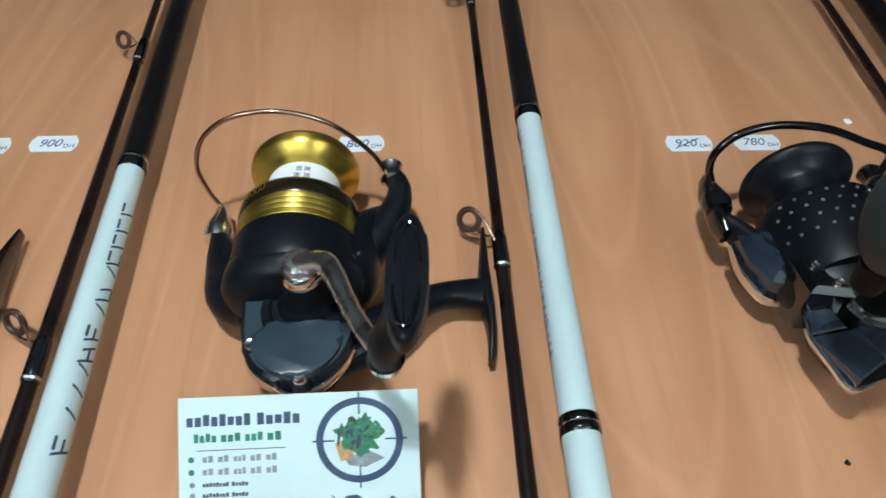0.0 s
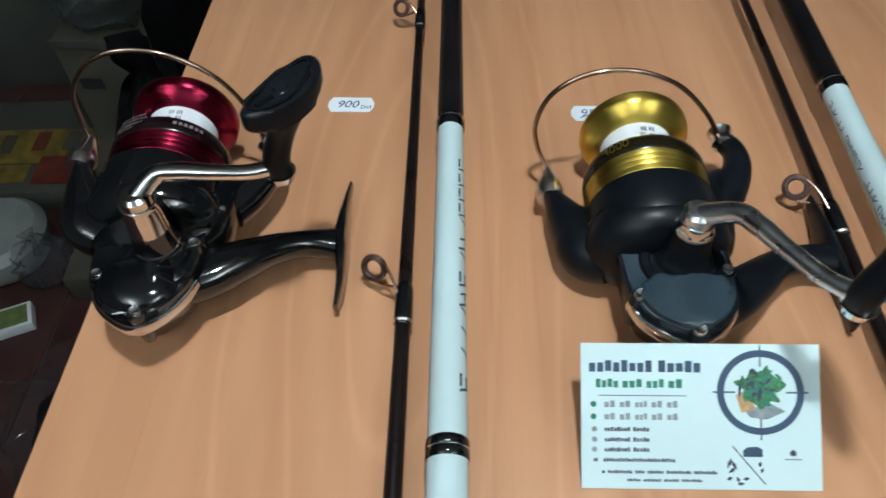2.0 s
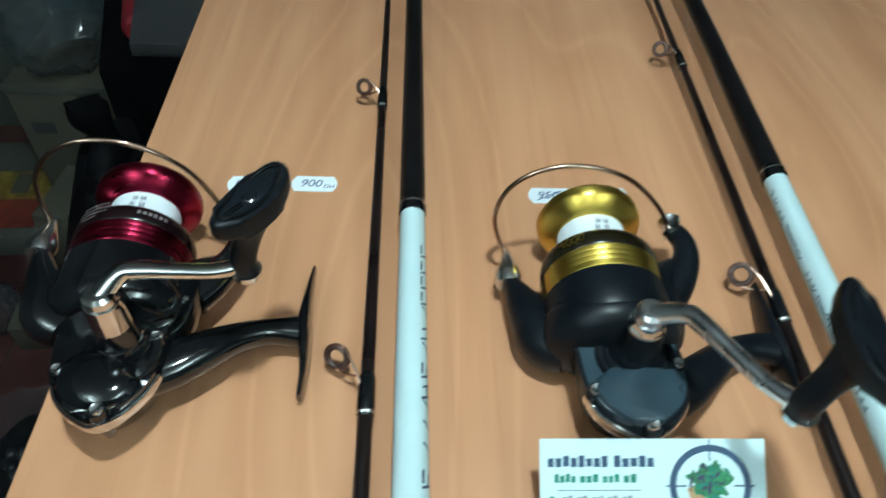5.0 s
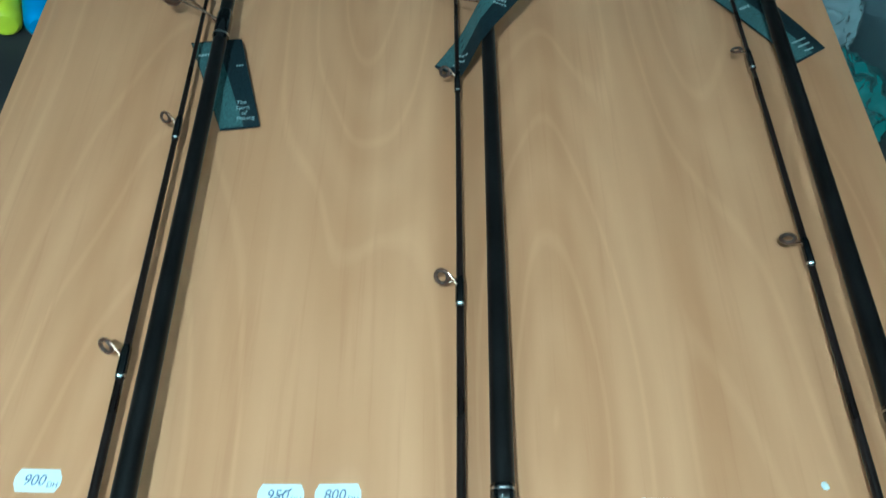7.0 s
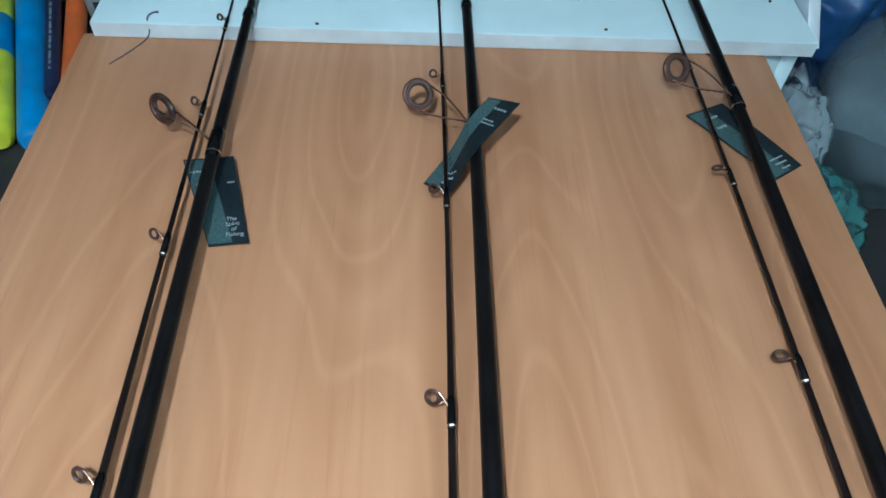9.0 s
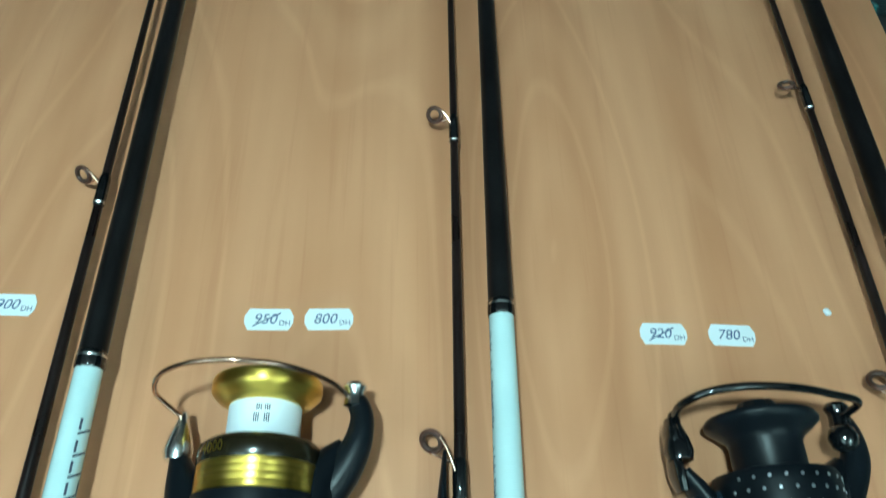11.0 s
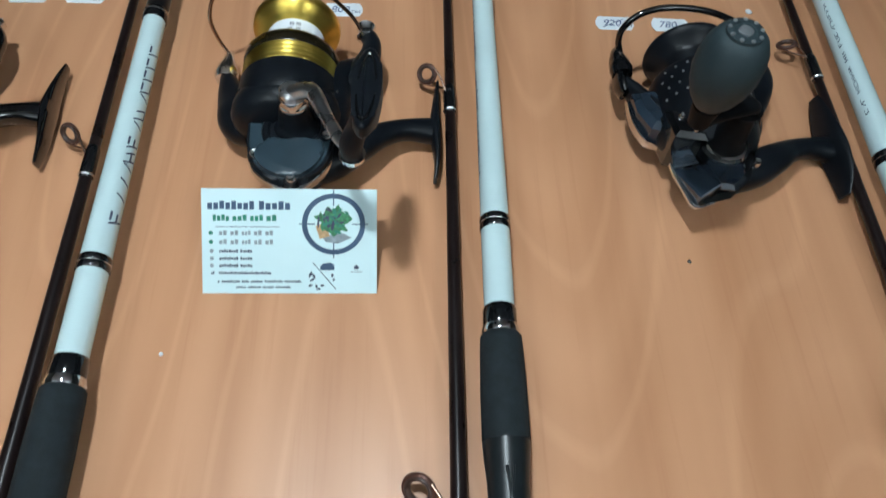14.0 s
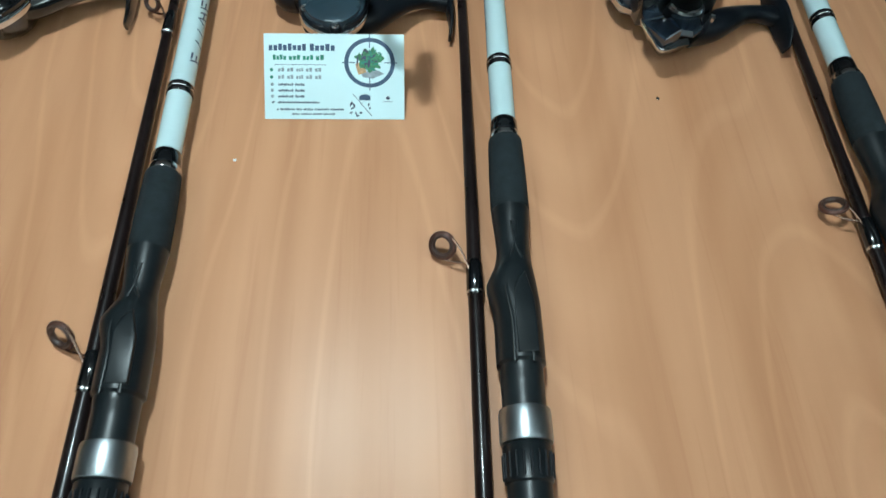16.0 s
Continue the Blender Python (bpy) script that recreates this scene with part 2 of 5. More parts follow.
def mesh_of(bm, name, mat, smooth=True, angle=40):
    bmesh.ops.recalc_face_normals(bm, faces=bm.faces)
    if smooth:
        lim = radians(angle)
        for f in bm.faces:
            f.smooth = True
        for e in bm.edges:
            if len(e.link_faces) == 2 and e.calc_face_angle(0) > lim:
                e.smooth = False
    me = bpy.data.meshes.new(name)
    bm.to_mesh(me)
    bm.free()
    me.materials.append(mat)
    return me


def part(name, bm, mat, parent=None, label="", smooth=True, angle=40):
    ob = new(name, mesh_of(bm, name, mat, smooth, angle))
    if parent is not None:
        ob.parent = parent
    return tagged(ob, label)


def lathe(profile, segs=40, at=(0, 0, 0), axis="Y", bm=None, wobble=0.0):
    """A solid of revolution: (along, radius) pairs; radius 0 closes an end."""
    bm = bm or bmesh.new()
    rows = []
    for a, r in profile:
        ring = []
        count = 1 if r < 1e-6 else segs
        for k in range(count):
            u = 2 * math.pi * k / segs
            c, s = r * math.cos(u), r * math.sin(u)
            p = {"Y": (c, a, s), "Z": (c, s, a), "X": (a, c, s)}[axis]
            ring.append(bm.verts.new(Vector(p) + Vector(at)))
        rows.append(ring)
    for p, q in zip(rows, rows[1:]):
        for k in range(segs):
            j = (k + 1) % segs
            f = [p[k % len(p)], p[j % len(p)], q[j % len(q)], q[k % len(q)]]
            f = list(dict.fromkeys(f))
            if len(f) > 2:
                bm.faces.new(f)
    for ring in (rows[0], rows[-1]):
        if len(ring) > 2:
            bm.faces.new(ring)
    return bm


def dense(profile, step=0.025):
    """The same turned outline with more rings along it, so that it can be bent."""
    out = [profile[0]]
    for (a0, r0), (a1, r1) in zip(profile, profile[1:]):
        n = max(1, math.ceil(abs(a1 - a0) / step))
        out += [(a0 + (a1 - a0) * k / n, r0 + (r1 - r0) * k / n) for k in range(1, n + 1)]
    return out


def bow(rod, along, shift):
    """Bends a rod sideways in a gentle curve: shift across the table at places along it."""
    curve = np.polyfit(along, shift, 3)
    for ob in rod.children_recursive:
        for v in ob.data.vertices:
            y = min(max(v.co.y + rod.matrix_world.translation.y, along[0]), along[-1])
            v.co.x += float(np.polyval(curve, y))


def curve_points(points, steps=6):
    """Catmull-Rom through the points; a point may carry radii after its place."""
    P = [np.array(p, float) for p in points]
    P = [2 * P[0] - P[1]] + P + [2 * P[-1] - P[-2]]
    out = []
    for i in range(1, len(P) - 2):
        a, b, c, d = P[i - 1 : i + 3]
        for k in range(steps):
            t = k / steps
            out.append(0.5 * (2 * b + (c - a) * t + (2 * a - 5 * b + 4 * c - d) * t * t + (3 * b - a - 3 * c + d) * t**3))
    out.append(P[-2])
    return out


def sweep(points, segs=12, steps=6, up=(0, 0, 1), closed=False, bm=None, square=0.0):
    """A tube along (x, y, z, ra, rb) points: ra across, rb along up. square: 0 round to 1 boxy."""
    bm = bm or bmesh.new()
    pts = [np.array(p, float) for p in points] if closed else curve_points(points, steps)
    rows = []
    for i, p in enumerate(pts):
        before = pts[i - 1] if i or closed else p
        after = pts[(i + 1) % len(pts)] if i + 1 < len(pts) or closed else p
        way = Vector(after[:3] - before[:3]).normalized()
        side = way.cross(Vector(up))
        side = side.normalized() if side.length > 1e-4 else Vector((1, 0, 0))
        high = side.cross(way).normalized()
        ring = []
        for k in range(segs):
            u = 2 * math.pi * k / segs
            c, s = math.cos(u), math.sin(u)
            if square:
                g = (abs(c) ** 4 + abs(s) ** 4) ** -0.25
                c, s = c * (1 + square * (g - 1)), s * (1 + square * (g - 1))
            ring.append(bm.verts.new(Vector(p[:3]) + side * c * p[3] + high * s * p[4]))
        rows.append(ring)
    for p, q in zip(rows, rows[1:] + (rows[:1] if closed else [])):
        for k in range(segs):
            bm.faces.new([p[k], p[(k + 1) % segs], q[(k + 1) % segs], q[k]])
    if not closed:
        bm.faces.new(rows[0])
        bm.faces.new(rows[-1])
    return bm


def torus(centre, radius, thick, normal, segs=28, flat=1.0, bm=None):
    n = Vector(normal).normalized()
    u = n.cross(Vector((0.3, 1, 0.2))).normalized()
    v = n.cross(u)
    pts = []
    for k in range(segs):
        a = 2 * math.pi * k / segs
        p = Vector(centre) + (u * math.cos(a) + v * math.sin(a)) * radius
        pts.append((*p, thick, thick * flat))
    return sweep(pts, 10, up=n, closed=True, bm=bm)


def prism(outline, z0, z1, bevel=0.0, segments=2, bm=None, top_scale=1.0):
    """A plate of the (x, y) outline from z0 to z1 with rounded edges."""
    bm = bm or bmesh.new()
    cx, cy = np.mean(outline, 0)
    low = [bm.verts.new((x, y, z0)) for x, y in outline]
    high = [bm.verts.new((cx + (x - cx) * top_scale, cy + (y - cy) * top_scale, z1)) for x, y in outline]
    n = len(outline)
    top = bm.faces.new(high)
    base = bm.faces.new(low[::-1])
    for k in range(n):
        bm.faces.new([low[k], low[(k + 1) % n], high[(k + 1) % n], high[k]])
    if bevel:
        edges = list({e for f in (top, base) for e in f.edges})
        bmesh.ops.bevel(bm, geom=edges, offset=bevel, segments=segments, profile=0.5, affect="EDGES")
    return bm


def box(x0, x1, y0, y1, z0, z1, bevel=0.0, bm=None):
    bm = bm or bmesh.new()
    res = bmesh.ops.create_cube(bm, size=1.0)
    for v in res["verts"]:
        v.co = Vector(((x0 + x1) / 2 + v.co.x * (x1 - x0), (y0 + y1) / 2 + v.co.y * (y1 - y0), (z0 + z1) / 2 + v.co.z * (z1 - z0)))
    if bevel:
        bmesh.ops.bevel(bm, geom=list({e for v in res["verts"] for e in v.link_edges}), offset=bevel, segments=2, profile=0.5, affect="EDGES")
    return bm


def smooth_outline(points, steps=5):
    P = [np.array(p, float) for p in points]
    n, out = len(P), []
    for i in range(n):
        a, b, c, d = P[i - 1], P[i], P[(i + 1) % n], P[(i + 2) % n]
        for k in range(steps):
            t = k / steps
            out.append(tuple(0.5 * (2 * b + (c - a) * t + (2 * a - 5 * b + 4 * c - d) * t * t + (3 * b - a - 3 * c + d) * t**3)))
    return out


def turned(bm, m):
    bmesh.ops.transform(bm, matrix=m, verts=bm.verts)
    return bm


def lettering(name, text, size, mat, parent, m, thick=0.00005, shear=0.0):
    """A flat word in the built-in font as a mesh part."""
    cu = bpy.data.curves.new(name, "FONT")
    cu.body, cu.size, cu.extrude, cu.align_x, cu.align_y, cu.shear = text, size, thick, "CENTER", "CENTER", shear
    tmp = bpy.data.objects.new(name, cu)
    me = bpy.data.meshes.new_from_object(tmp)
    bpy.data.objects.remove(tmp)
    me.materials.clear()
    me.materials.append(mat)
    me.name = name
    ob = new(name, me)
    ob.parent = parent
    ob.matrix_local = m
    return ob


# ---- the room ----
def slab(name, x0, x1, y0, y1, z0, z1, mat):
    return tagged(part(name, box(x0, x1, y0, y1, z0, z1), mat, smooth=False), kind="structure")


tagged(slab("floor", -2.2, 2.4, -2.4, 2.4, -0.12, -0.004, GROUT), "dark red tiled shop floor with grey joints", "floor")
tagged(slab("ceiling", -2.2, 2.4, -2.4, 2.4, 2.6, 2.72, CEIL), "plain white painted ceiling of the shop", "ceiling")
# Walls stay out of view; they only close the room.
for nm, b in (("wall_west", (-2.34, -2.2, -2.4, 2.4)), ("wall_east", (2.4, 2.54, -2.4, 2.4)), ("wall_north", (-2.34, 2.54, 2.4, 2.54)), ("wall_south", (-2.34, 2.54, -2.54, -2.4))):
    tagged(slab(nm, *b, -0.12, 2.72, WALL), "plain grey shop wall, unseen, darkened to limit bounced light", "wall")

lamp = thing("ceiling_lamp", "small opal glass lamp hanging from the ceiling on a cord, lit", "lamp", LAMP)
part("bulb", lathe([(0.05, 0.0), (0.05, 0.018), (0.035, 0.024), (0.012, 0.03), (0.0, 0.026), (-0.006, 0.014), (-0.008, 0.0)], 32, axis="Z"), BULB, lamp, "lit opal glass bulb")
part("cord", lathe([(0.03, 0.006), (1.0, 0.006)], 16, axis="Z"), STEEL, lamp)
# Housings made up for the added fill lights, out of view.
for tx in (1.15, -1.25):
    tube = thing("trough_lamp", "long white trough below the ceiling, unseen, added for fill light", "lamp", (tx, -1.45, 2.2), group="uplight troughs")
    part("trough", box(-0.06, 0.06, -0.62, 0.62, 0, 0.02, 0.004), CEIL, tube)
    for sx in (-0.058, 0.058):
        part("trough_side", box(sx - 0.002, sx + 0.002, -0.62, 0.62, 0.02, 0.06), CEIL, tube)
    part("tube", lathe([(-0.6, 0.0), (-0.6, 0.013), (0.6, 0.013), (0.6, 0.0)], 16, at=(0, 0, 0.035)), BULB, tube, "glowing white tube of the added fill trough")
    for sy in (-0.5, 0.5):
        part("hanger", lathe([(0.02, 0.004), (0.4, 0.004)], 8, (0, sy, 0), "Z"), STEEL, tube)

# ---- table ----
table = thing("table", "long beech laminate table with a plain square edge", "table", (0.03, 0.1, 0))
T0, T1, Y0, Y1 = -0.296 - 0.03, 0.356 - 0.03, -0.75 - 0.1, 0.797 - 0.1
part("tabletop", box(T0, T1, Y0, Y1, TOP - 0.022, TOP, 0.0012), WOOD, table, "beech laminate top with long cathedral grain")
part("edge_band", box(T0 - 0.0006, T0, Y0, Y1, TOP - 0.0215, TOP - 0.0012), WOOD_EDGE, table)
part("edge_band", box(T1, T1 + 0.0006, Y0, Y1, TOP - 0.0215, TOP - 0.0012), WOOD_EDGE, table)
for sy in (Y0 + 0.06, Y1 - 0.08):
    part("side_panel", box(T0 + 0.03, T1 - 0.03, sy - 0.011, sy + 0.011, 0, TOP - 0.022, 0.001), WOOD_EDGE, table)
part("rail", box(-0.011, 0.011, Y0 + 0.071, Y1 - 0.091, 0.35, TOP - 0.022, 0.001), WOOD_EDGE, table)

# ---- white cabinet at the far end ----
cab = thing("white_cabinet", "white melamine cabinet with a square-edged top board", "cabinet", (0.06, 0.97, 0))
part("top_board", box(-0.344, 0.342, -0.179, 0.25, TOP + 0.0006, TOP + 0.0166, 0.0008), MELAMINE, cab, "white melamine board, dusty, with a grey front edge")
part("edge_band", box(-0.344, 0.342, -0.1796, -0.179, TOP + 0.0014, TOP + 0.0158), MELAMINE_EDGE, cab, "greyer front edging strip")
part("side_panel", box(0.322, 0.338, -0.165, 0.25, 0, TOP + 0.0004, 0.001), MELAMINE, cab)
part("side_panel", box(-0.34, -0.324, -0.165, 0.25, 0, TOP + 0.0004, 0.001), MELAMINE, cab)
part("door", box(-0.324, 0.322, -0.165, -0.149, 0.03, TOP - 0.002, 0.001), MELAMINE, cab)
cheek = prism([(-0.165, 0.0), (0.25, 0.0), (0.25, 0.36), (-0.150, 0.012)], 0, 0.012, 0.0008)
turned(cheek, Matrix(((0, 0, 1, 0.343), (1, 0, 0, 0), (0, 1, 0, TOP + 0.0006), (0, 0, 0, 1))))
part("cheek_panel", cheek, MELAMINE_EDGE, cab, "grey-white upright end panel")


# ---- rods ----
def butt_height(y):
    return 0.0158 + 0.0105 * y


def tip_height(y):
    return 0.0078 + 0.0125 * y


def guide(parent, base, centre, radius, wire, ring_normal, legs=2, wrap=None):
    """A wire guide: two legs from the blank to a lined ring. wrap: (radius, from, to) of the dark thread on the blank."""
    g = part("guide_frame", torus(centre, radius, radius * 0.16 + 0.0002, ring_normal, 30), FRAME_WIRE, parent, "bronze ring frame with wire legs")
    n = Vector(ring_normal).normalized()
    b, c = Vector(base), Vector(centre)
    out = (c - b).normalized()
    side = n.cross(out).normalized()
    bm = bmesh.new()
    for s in (1, -1):
        foot = b + Vector((0, 0.0025 * s - 0.001, 0))
        rim = c + out * radius * 0.1 * s + side * s * radius * 1.04
        mid = foot * 0.45 + rim * 0.55 + side * s * radius * 0.24
        sweep([(*foot, wire, wire), (*mid, wire, wire), (*rim, wire, wire)], 8, 6, bm=bm)
    part("leg_wire", bm, GUIDE, g)
    part("ring_liner", torus(centre, radius * 0.83, radius * 0.19 + 0.0001, ring_normal, 30, 1.3), RING, g, "dark ceramic ring")
    return g


def butt_section(x0, slope, band, label, top, face, along, shift, grip=0.0, seat_cut=0.0):
    """The lower rod section: handle, white and black blank, one large guide. band: y of the double band; top: from there to where the white ends; grip: the handle further up; seat_cut: a shorter reel seat."""
    rod = thing("fishing_rod", label, "fishing rod", group="rods on the table")
    p0, p1 = Vector((x0, 0, TOP + butt_height(0))), Vector((x0 + slope, 1, TOP + butt_height(1)))
    way = (p1 - p0).normalized()
    rot = Vector((0, 1, 0)).rotation_difference(way).to_matrix().to_4x4()
    rod.matrix_world = Matrix.Translation(p0 + way * band) @ rot
    rad = lambda s: 0.00745 - 0.0062 * max(0, s) if s < 0.18 else 0.00634 - 0.0034 * (s - 0.18)
    part("white_blank", lathe(dense([(-0.049, 0.0074), (-0.003, 0.00745), (0.09, rad(0.09)), (top, rad(top))]), 32), WHITE_BLANK, rod, "glossy white lacquered blank")
    part("black_blank", lathe(dense([(top, rad(top) + 0.0003), (0.4, rad(0.4)), (0.72, rad(0.72)), (0.722, 0.0)]), 28), CARBON, rod, "glossy black tapered blank")
    part("upper_blank", lathe(dense([(0.721, rad(0.72) - 0.0006), (0.93, 0.0034), (0.931, 0)]), 24), CARBON, rod)
    part("ferrule", lathe([(0.712, rad(0.71)), (0.714, rad(0.71) + 0.0009), (0.722, rad(0.71) + 0.0009), (0.724, rad(0.71) - 0.0004)], 24), GLOSS_BLACK, rod)
    edge = rad(top)
    part("top_collar", lathe([(top - 0.002, edge + 0.0001), (top - 0.001, edge + 0.0007), (top + 0.006, edge + 0.0007), (top + 0.007, edge + 0.0002)], 28), GLOSS_BLACK, rod)
    part("silver_line", lathe([(top + 0.0036, edge + 0.0007), (top + 0.0042, edge + 0.0009), (top + 0.0048, edge + 0.0007)], 28), STEEL, rod)
    bandm = part("band", lathe([(-0.0046, 0.0075), (-0.0040, 0.0080), (-0.0010, 0.0080), (-0.0005, 0.0077), (0.0, 0.0080), (0.0028, 0.0080), (0.0034, 0.0075)], 32), GLOSS_BLACK, rod, "glossy black thread band")
    part("silver_line", lathe([(-0.0009, 0.0078), (-0.0005, 0.00815), (-0.0001, 0.0078)], 32), STEEL, bandm)
    part("lower_band", lathe([(-0.0595, 0.0078), (-0.0588, 0.0082), (-0.0495, 0.0082), (-0.048, 0.0075)], 32), GLOSS_BLACK, rod, "black lacquered collar")
    part("winding_check", lathe([(-0.0625, 0.0086), (-0.061, 0.0092), (-0.058, 0.0085)], 32), CHROME, rod, "thin chrome winding check")
    part("fore_grip", lathe([(-0.113, 0.0), (-0.113, 0.0104), (-0.112, 0.0107), (-0.09, 0.01065), (-0.068, 0.0101), (-0.0635, 0.0098), (-0.062, 0.0086)], 40), FOAM, rod, "matt black foam fore grip")
    seat = lathe(dense([(-0.228, 0.0105), (-0.206, 0.0107), (-0.2045, 0.0122), (-0.19, 0.0123), (-0.172, 0.0121), (-0.160, 0.0110), (-0.150, 0.0096), (-0.139, 0.0088), (-0.130, 0.0092), (-0.118, 0.0103), (-0.113, 0.0106)], 0.004), 40)
    for v in seat.verts:
        y = v.co.y
        if -0.2 < y < -0.14 and v.co.x < 0:
            v.co.x -= 0.0042 * math.exp(-((y + 0.161) / 0.010) ** 2)
        if -0.21 < y < -0.15 and v.co.z > 0.004:
            v.co.z += 0.0012
    seatp = part("reel_seat", seat, SEAT, rod, "satin black moulded reel seat with a waist")
    bm = bmesh.new()
    for s in (1, -1):
        sweep([(s * 0.0015, -0.125, 0.0094, 0.0007, 0.0007), (-s * 0.0005, -0.14, 0.0089, 0.0008, 0.0007), (-s * 0.003, -0.152, 0.0095, 0.0009, 0.0007), (s * 0.004 - 0.002, -0.165, 0.0118, 0.0009, 0.0007), (s * 0.0045, -0.185, 0.0128, 0.0009, 0.0006), (s * 0.0045, -0.207, 0.0128, 0.0008, 0.0006)], 8, 5, bm=bm)
    part("moulded_ridge", bm, SEAT, seatp)
    part("seat_window", prism([(-0.0030, -0.2025), (0.0075, -0.2025), (0.0072, -0.175), (0.0035, -0.158), (-0.0015, -0.163), (-0.0030, -0.172)], 0.0105, 0.0137, 0.0006), SEAT, seatp)
    part("hood", lathe([(-0.2435, 0.0108), (-0.2435, 0.0123), (-0.2420, 0.0126), (-0.2295, 0.0126), (-0.2275, 0.0122), (-0.2275, 0.0106)], 40), HOOD, rod, "brushed grey steel sliding hood")
    nut = lathe([(-0.262, 0.0102), (-0.261, 0.0113), (-0.245, 0.0115), (-0.244, 0.0108)], 40)
    nutp = part("lock_nut", nut, SEAT, rod, "ribbed black lock nut")
    bm = bmesh.new()
    for k in range(20):
        a = 2 * math.pi * k / 20
        sweep([(0.0114 * math.cos(a), -0.2595, 0.0114 * math.sin(a), 0.0007, 0.0005), (0.0116 * math.cos(a), -0.2485, 0.0116 * math.sin(a), 0.0007, 0.0005)], 6, 1, bm=bm)
    part("rib", bm, MATT_BLACK, nutp)
    part("butt_collar", lathe([(-0.272, 0.0103), (-0.262, 0.0103)], 32), SEAT, rod)
    part("rear_grip", lathe(dense([(-0.5, 0.0), (-0.5, 0.011), (-0.497, 0.0125), (-0.49, 0.0128), (-0.46, 0.0116), (-0.285, 0.0107), (-0.273, 0.0105), (-0.271, 0.0098)]), 40), FOAM, rod, "matt black foam rear grip")
    part("thread_wrap", lathe([(0.53, rad(0.53)), (0.532, rad(0.53) + 0.0009), (0.556, rad(0.55) + 0.0009), (0.560, rad(0.56))], 24), GLOSS_BLACK, rod)
    part("silver_line", lathe([(0.5335, rad(0.53) + 0.0009), (0.5345, rad(0.53) + 0.0012), (0.5355, rad(0.53) + 0.0009)], 24), STEEL, rod)
    guide(rod, (-0.003, 0.548, 0.003), (-0.046, 0.578, 0.006), 0.0115, 0.0008, face)
    # unreadable print along the white blank, as slanted strokes
    rnd = random.Random(int(abs(x0) * 10000))
    bm = bmesh.new()

    def stroke(y, a, w, slant, thick):
        """One bar of print: centre angle a, half width w across, thick along the blank."""
        r = rad(y) + 0.00006
        cut = 5
        top = [bm.verts.new((r * math.cos(a + w * u), y + slant * u + thick / 2, r * math.sin(a + w * u))) for u in [2 * k / cut - 1 for k in range(cut + 1)]]
        low = [bm.verts.new((r * math.cos(a + w * u), y + slant * u - thick / 2, r * math.sin(a + w * u))) for u in [2 * k / cut - 1 for k in range(cut + 1)]]
        for k in range(cut):
            bm.faces.new([low[k], low[k + 1], top[k + 1], top[k]])

    if x0 < 0:
        y, mid, tall = 0.022, 0.42, 0.52
    elif x0 < 0.2:
        y, mid, tall = 0.03, 2.88, 0.2
    else:
        y, mid, tall = 0.03, 2.45, 0.15
    end_y = 0.148 if x0 < 0 else 0.160
    step = 0.0098 if x0 < 0 else 0.0044
    while y < end_y:
        k = rnd.randrange(6)
        thick = 0.0012 if x0 < 0 else 0.0008
        lean = -0.0016 if x0 < 0 else -0.0008
        if k != 5:
            stroke(y, mid, tall, lean, thick)
        if k in (0, 1, 4):
            stroke(y + step * 0.30, mid + tall * 0.85, tall * 0.16, 0.0, step * 0.55)
        if k in (1, 2):
            stroke(y + step * 0.30 - lean, mid - tall * 0.85, tall * 0.16, 0.0, step * 0.55)
        if k in (0, 3):
            stroke(y + step * 0.28, mid, tall * 0.15, 0.0, step * 0.5)
        if k in (2, 3, 5):
            stroke(y + step * 0.55, mid, tall * 0.8, lean * (-1 if k == 5 else 1), thick)
        y += step * rnd.uniform(0.92, 1.05) + (step * 0.9 if rnd.random() < 0.14 else 0)
    part("print_mark", bm, INK, rod, "small dark unreadable print", smooth=False)
    for ob in rod.children_recursive:
        for v in ob.data.vertices:
            y = v.co.y
            v.co.y += grip * min(1.0, max(0.0, (-0.012 - y) / 0.03)) + seat_cut * min(1.0, max(0.0, (-0.125 - y) / 0.075))
    bow(rod, along, shift)
    return rod


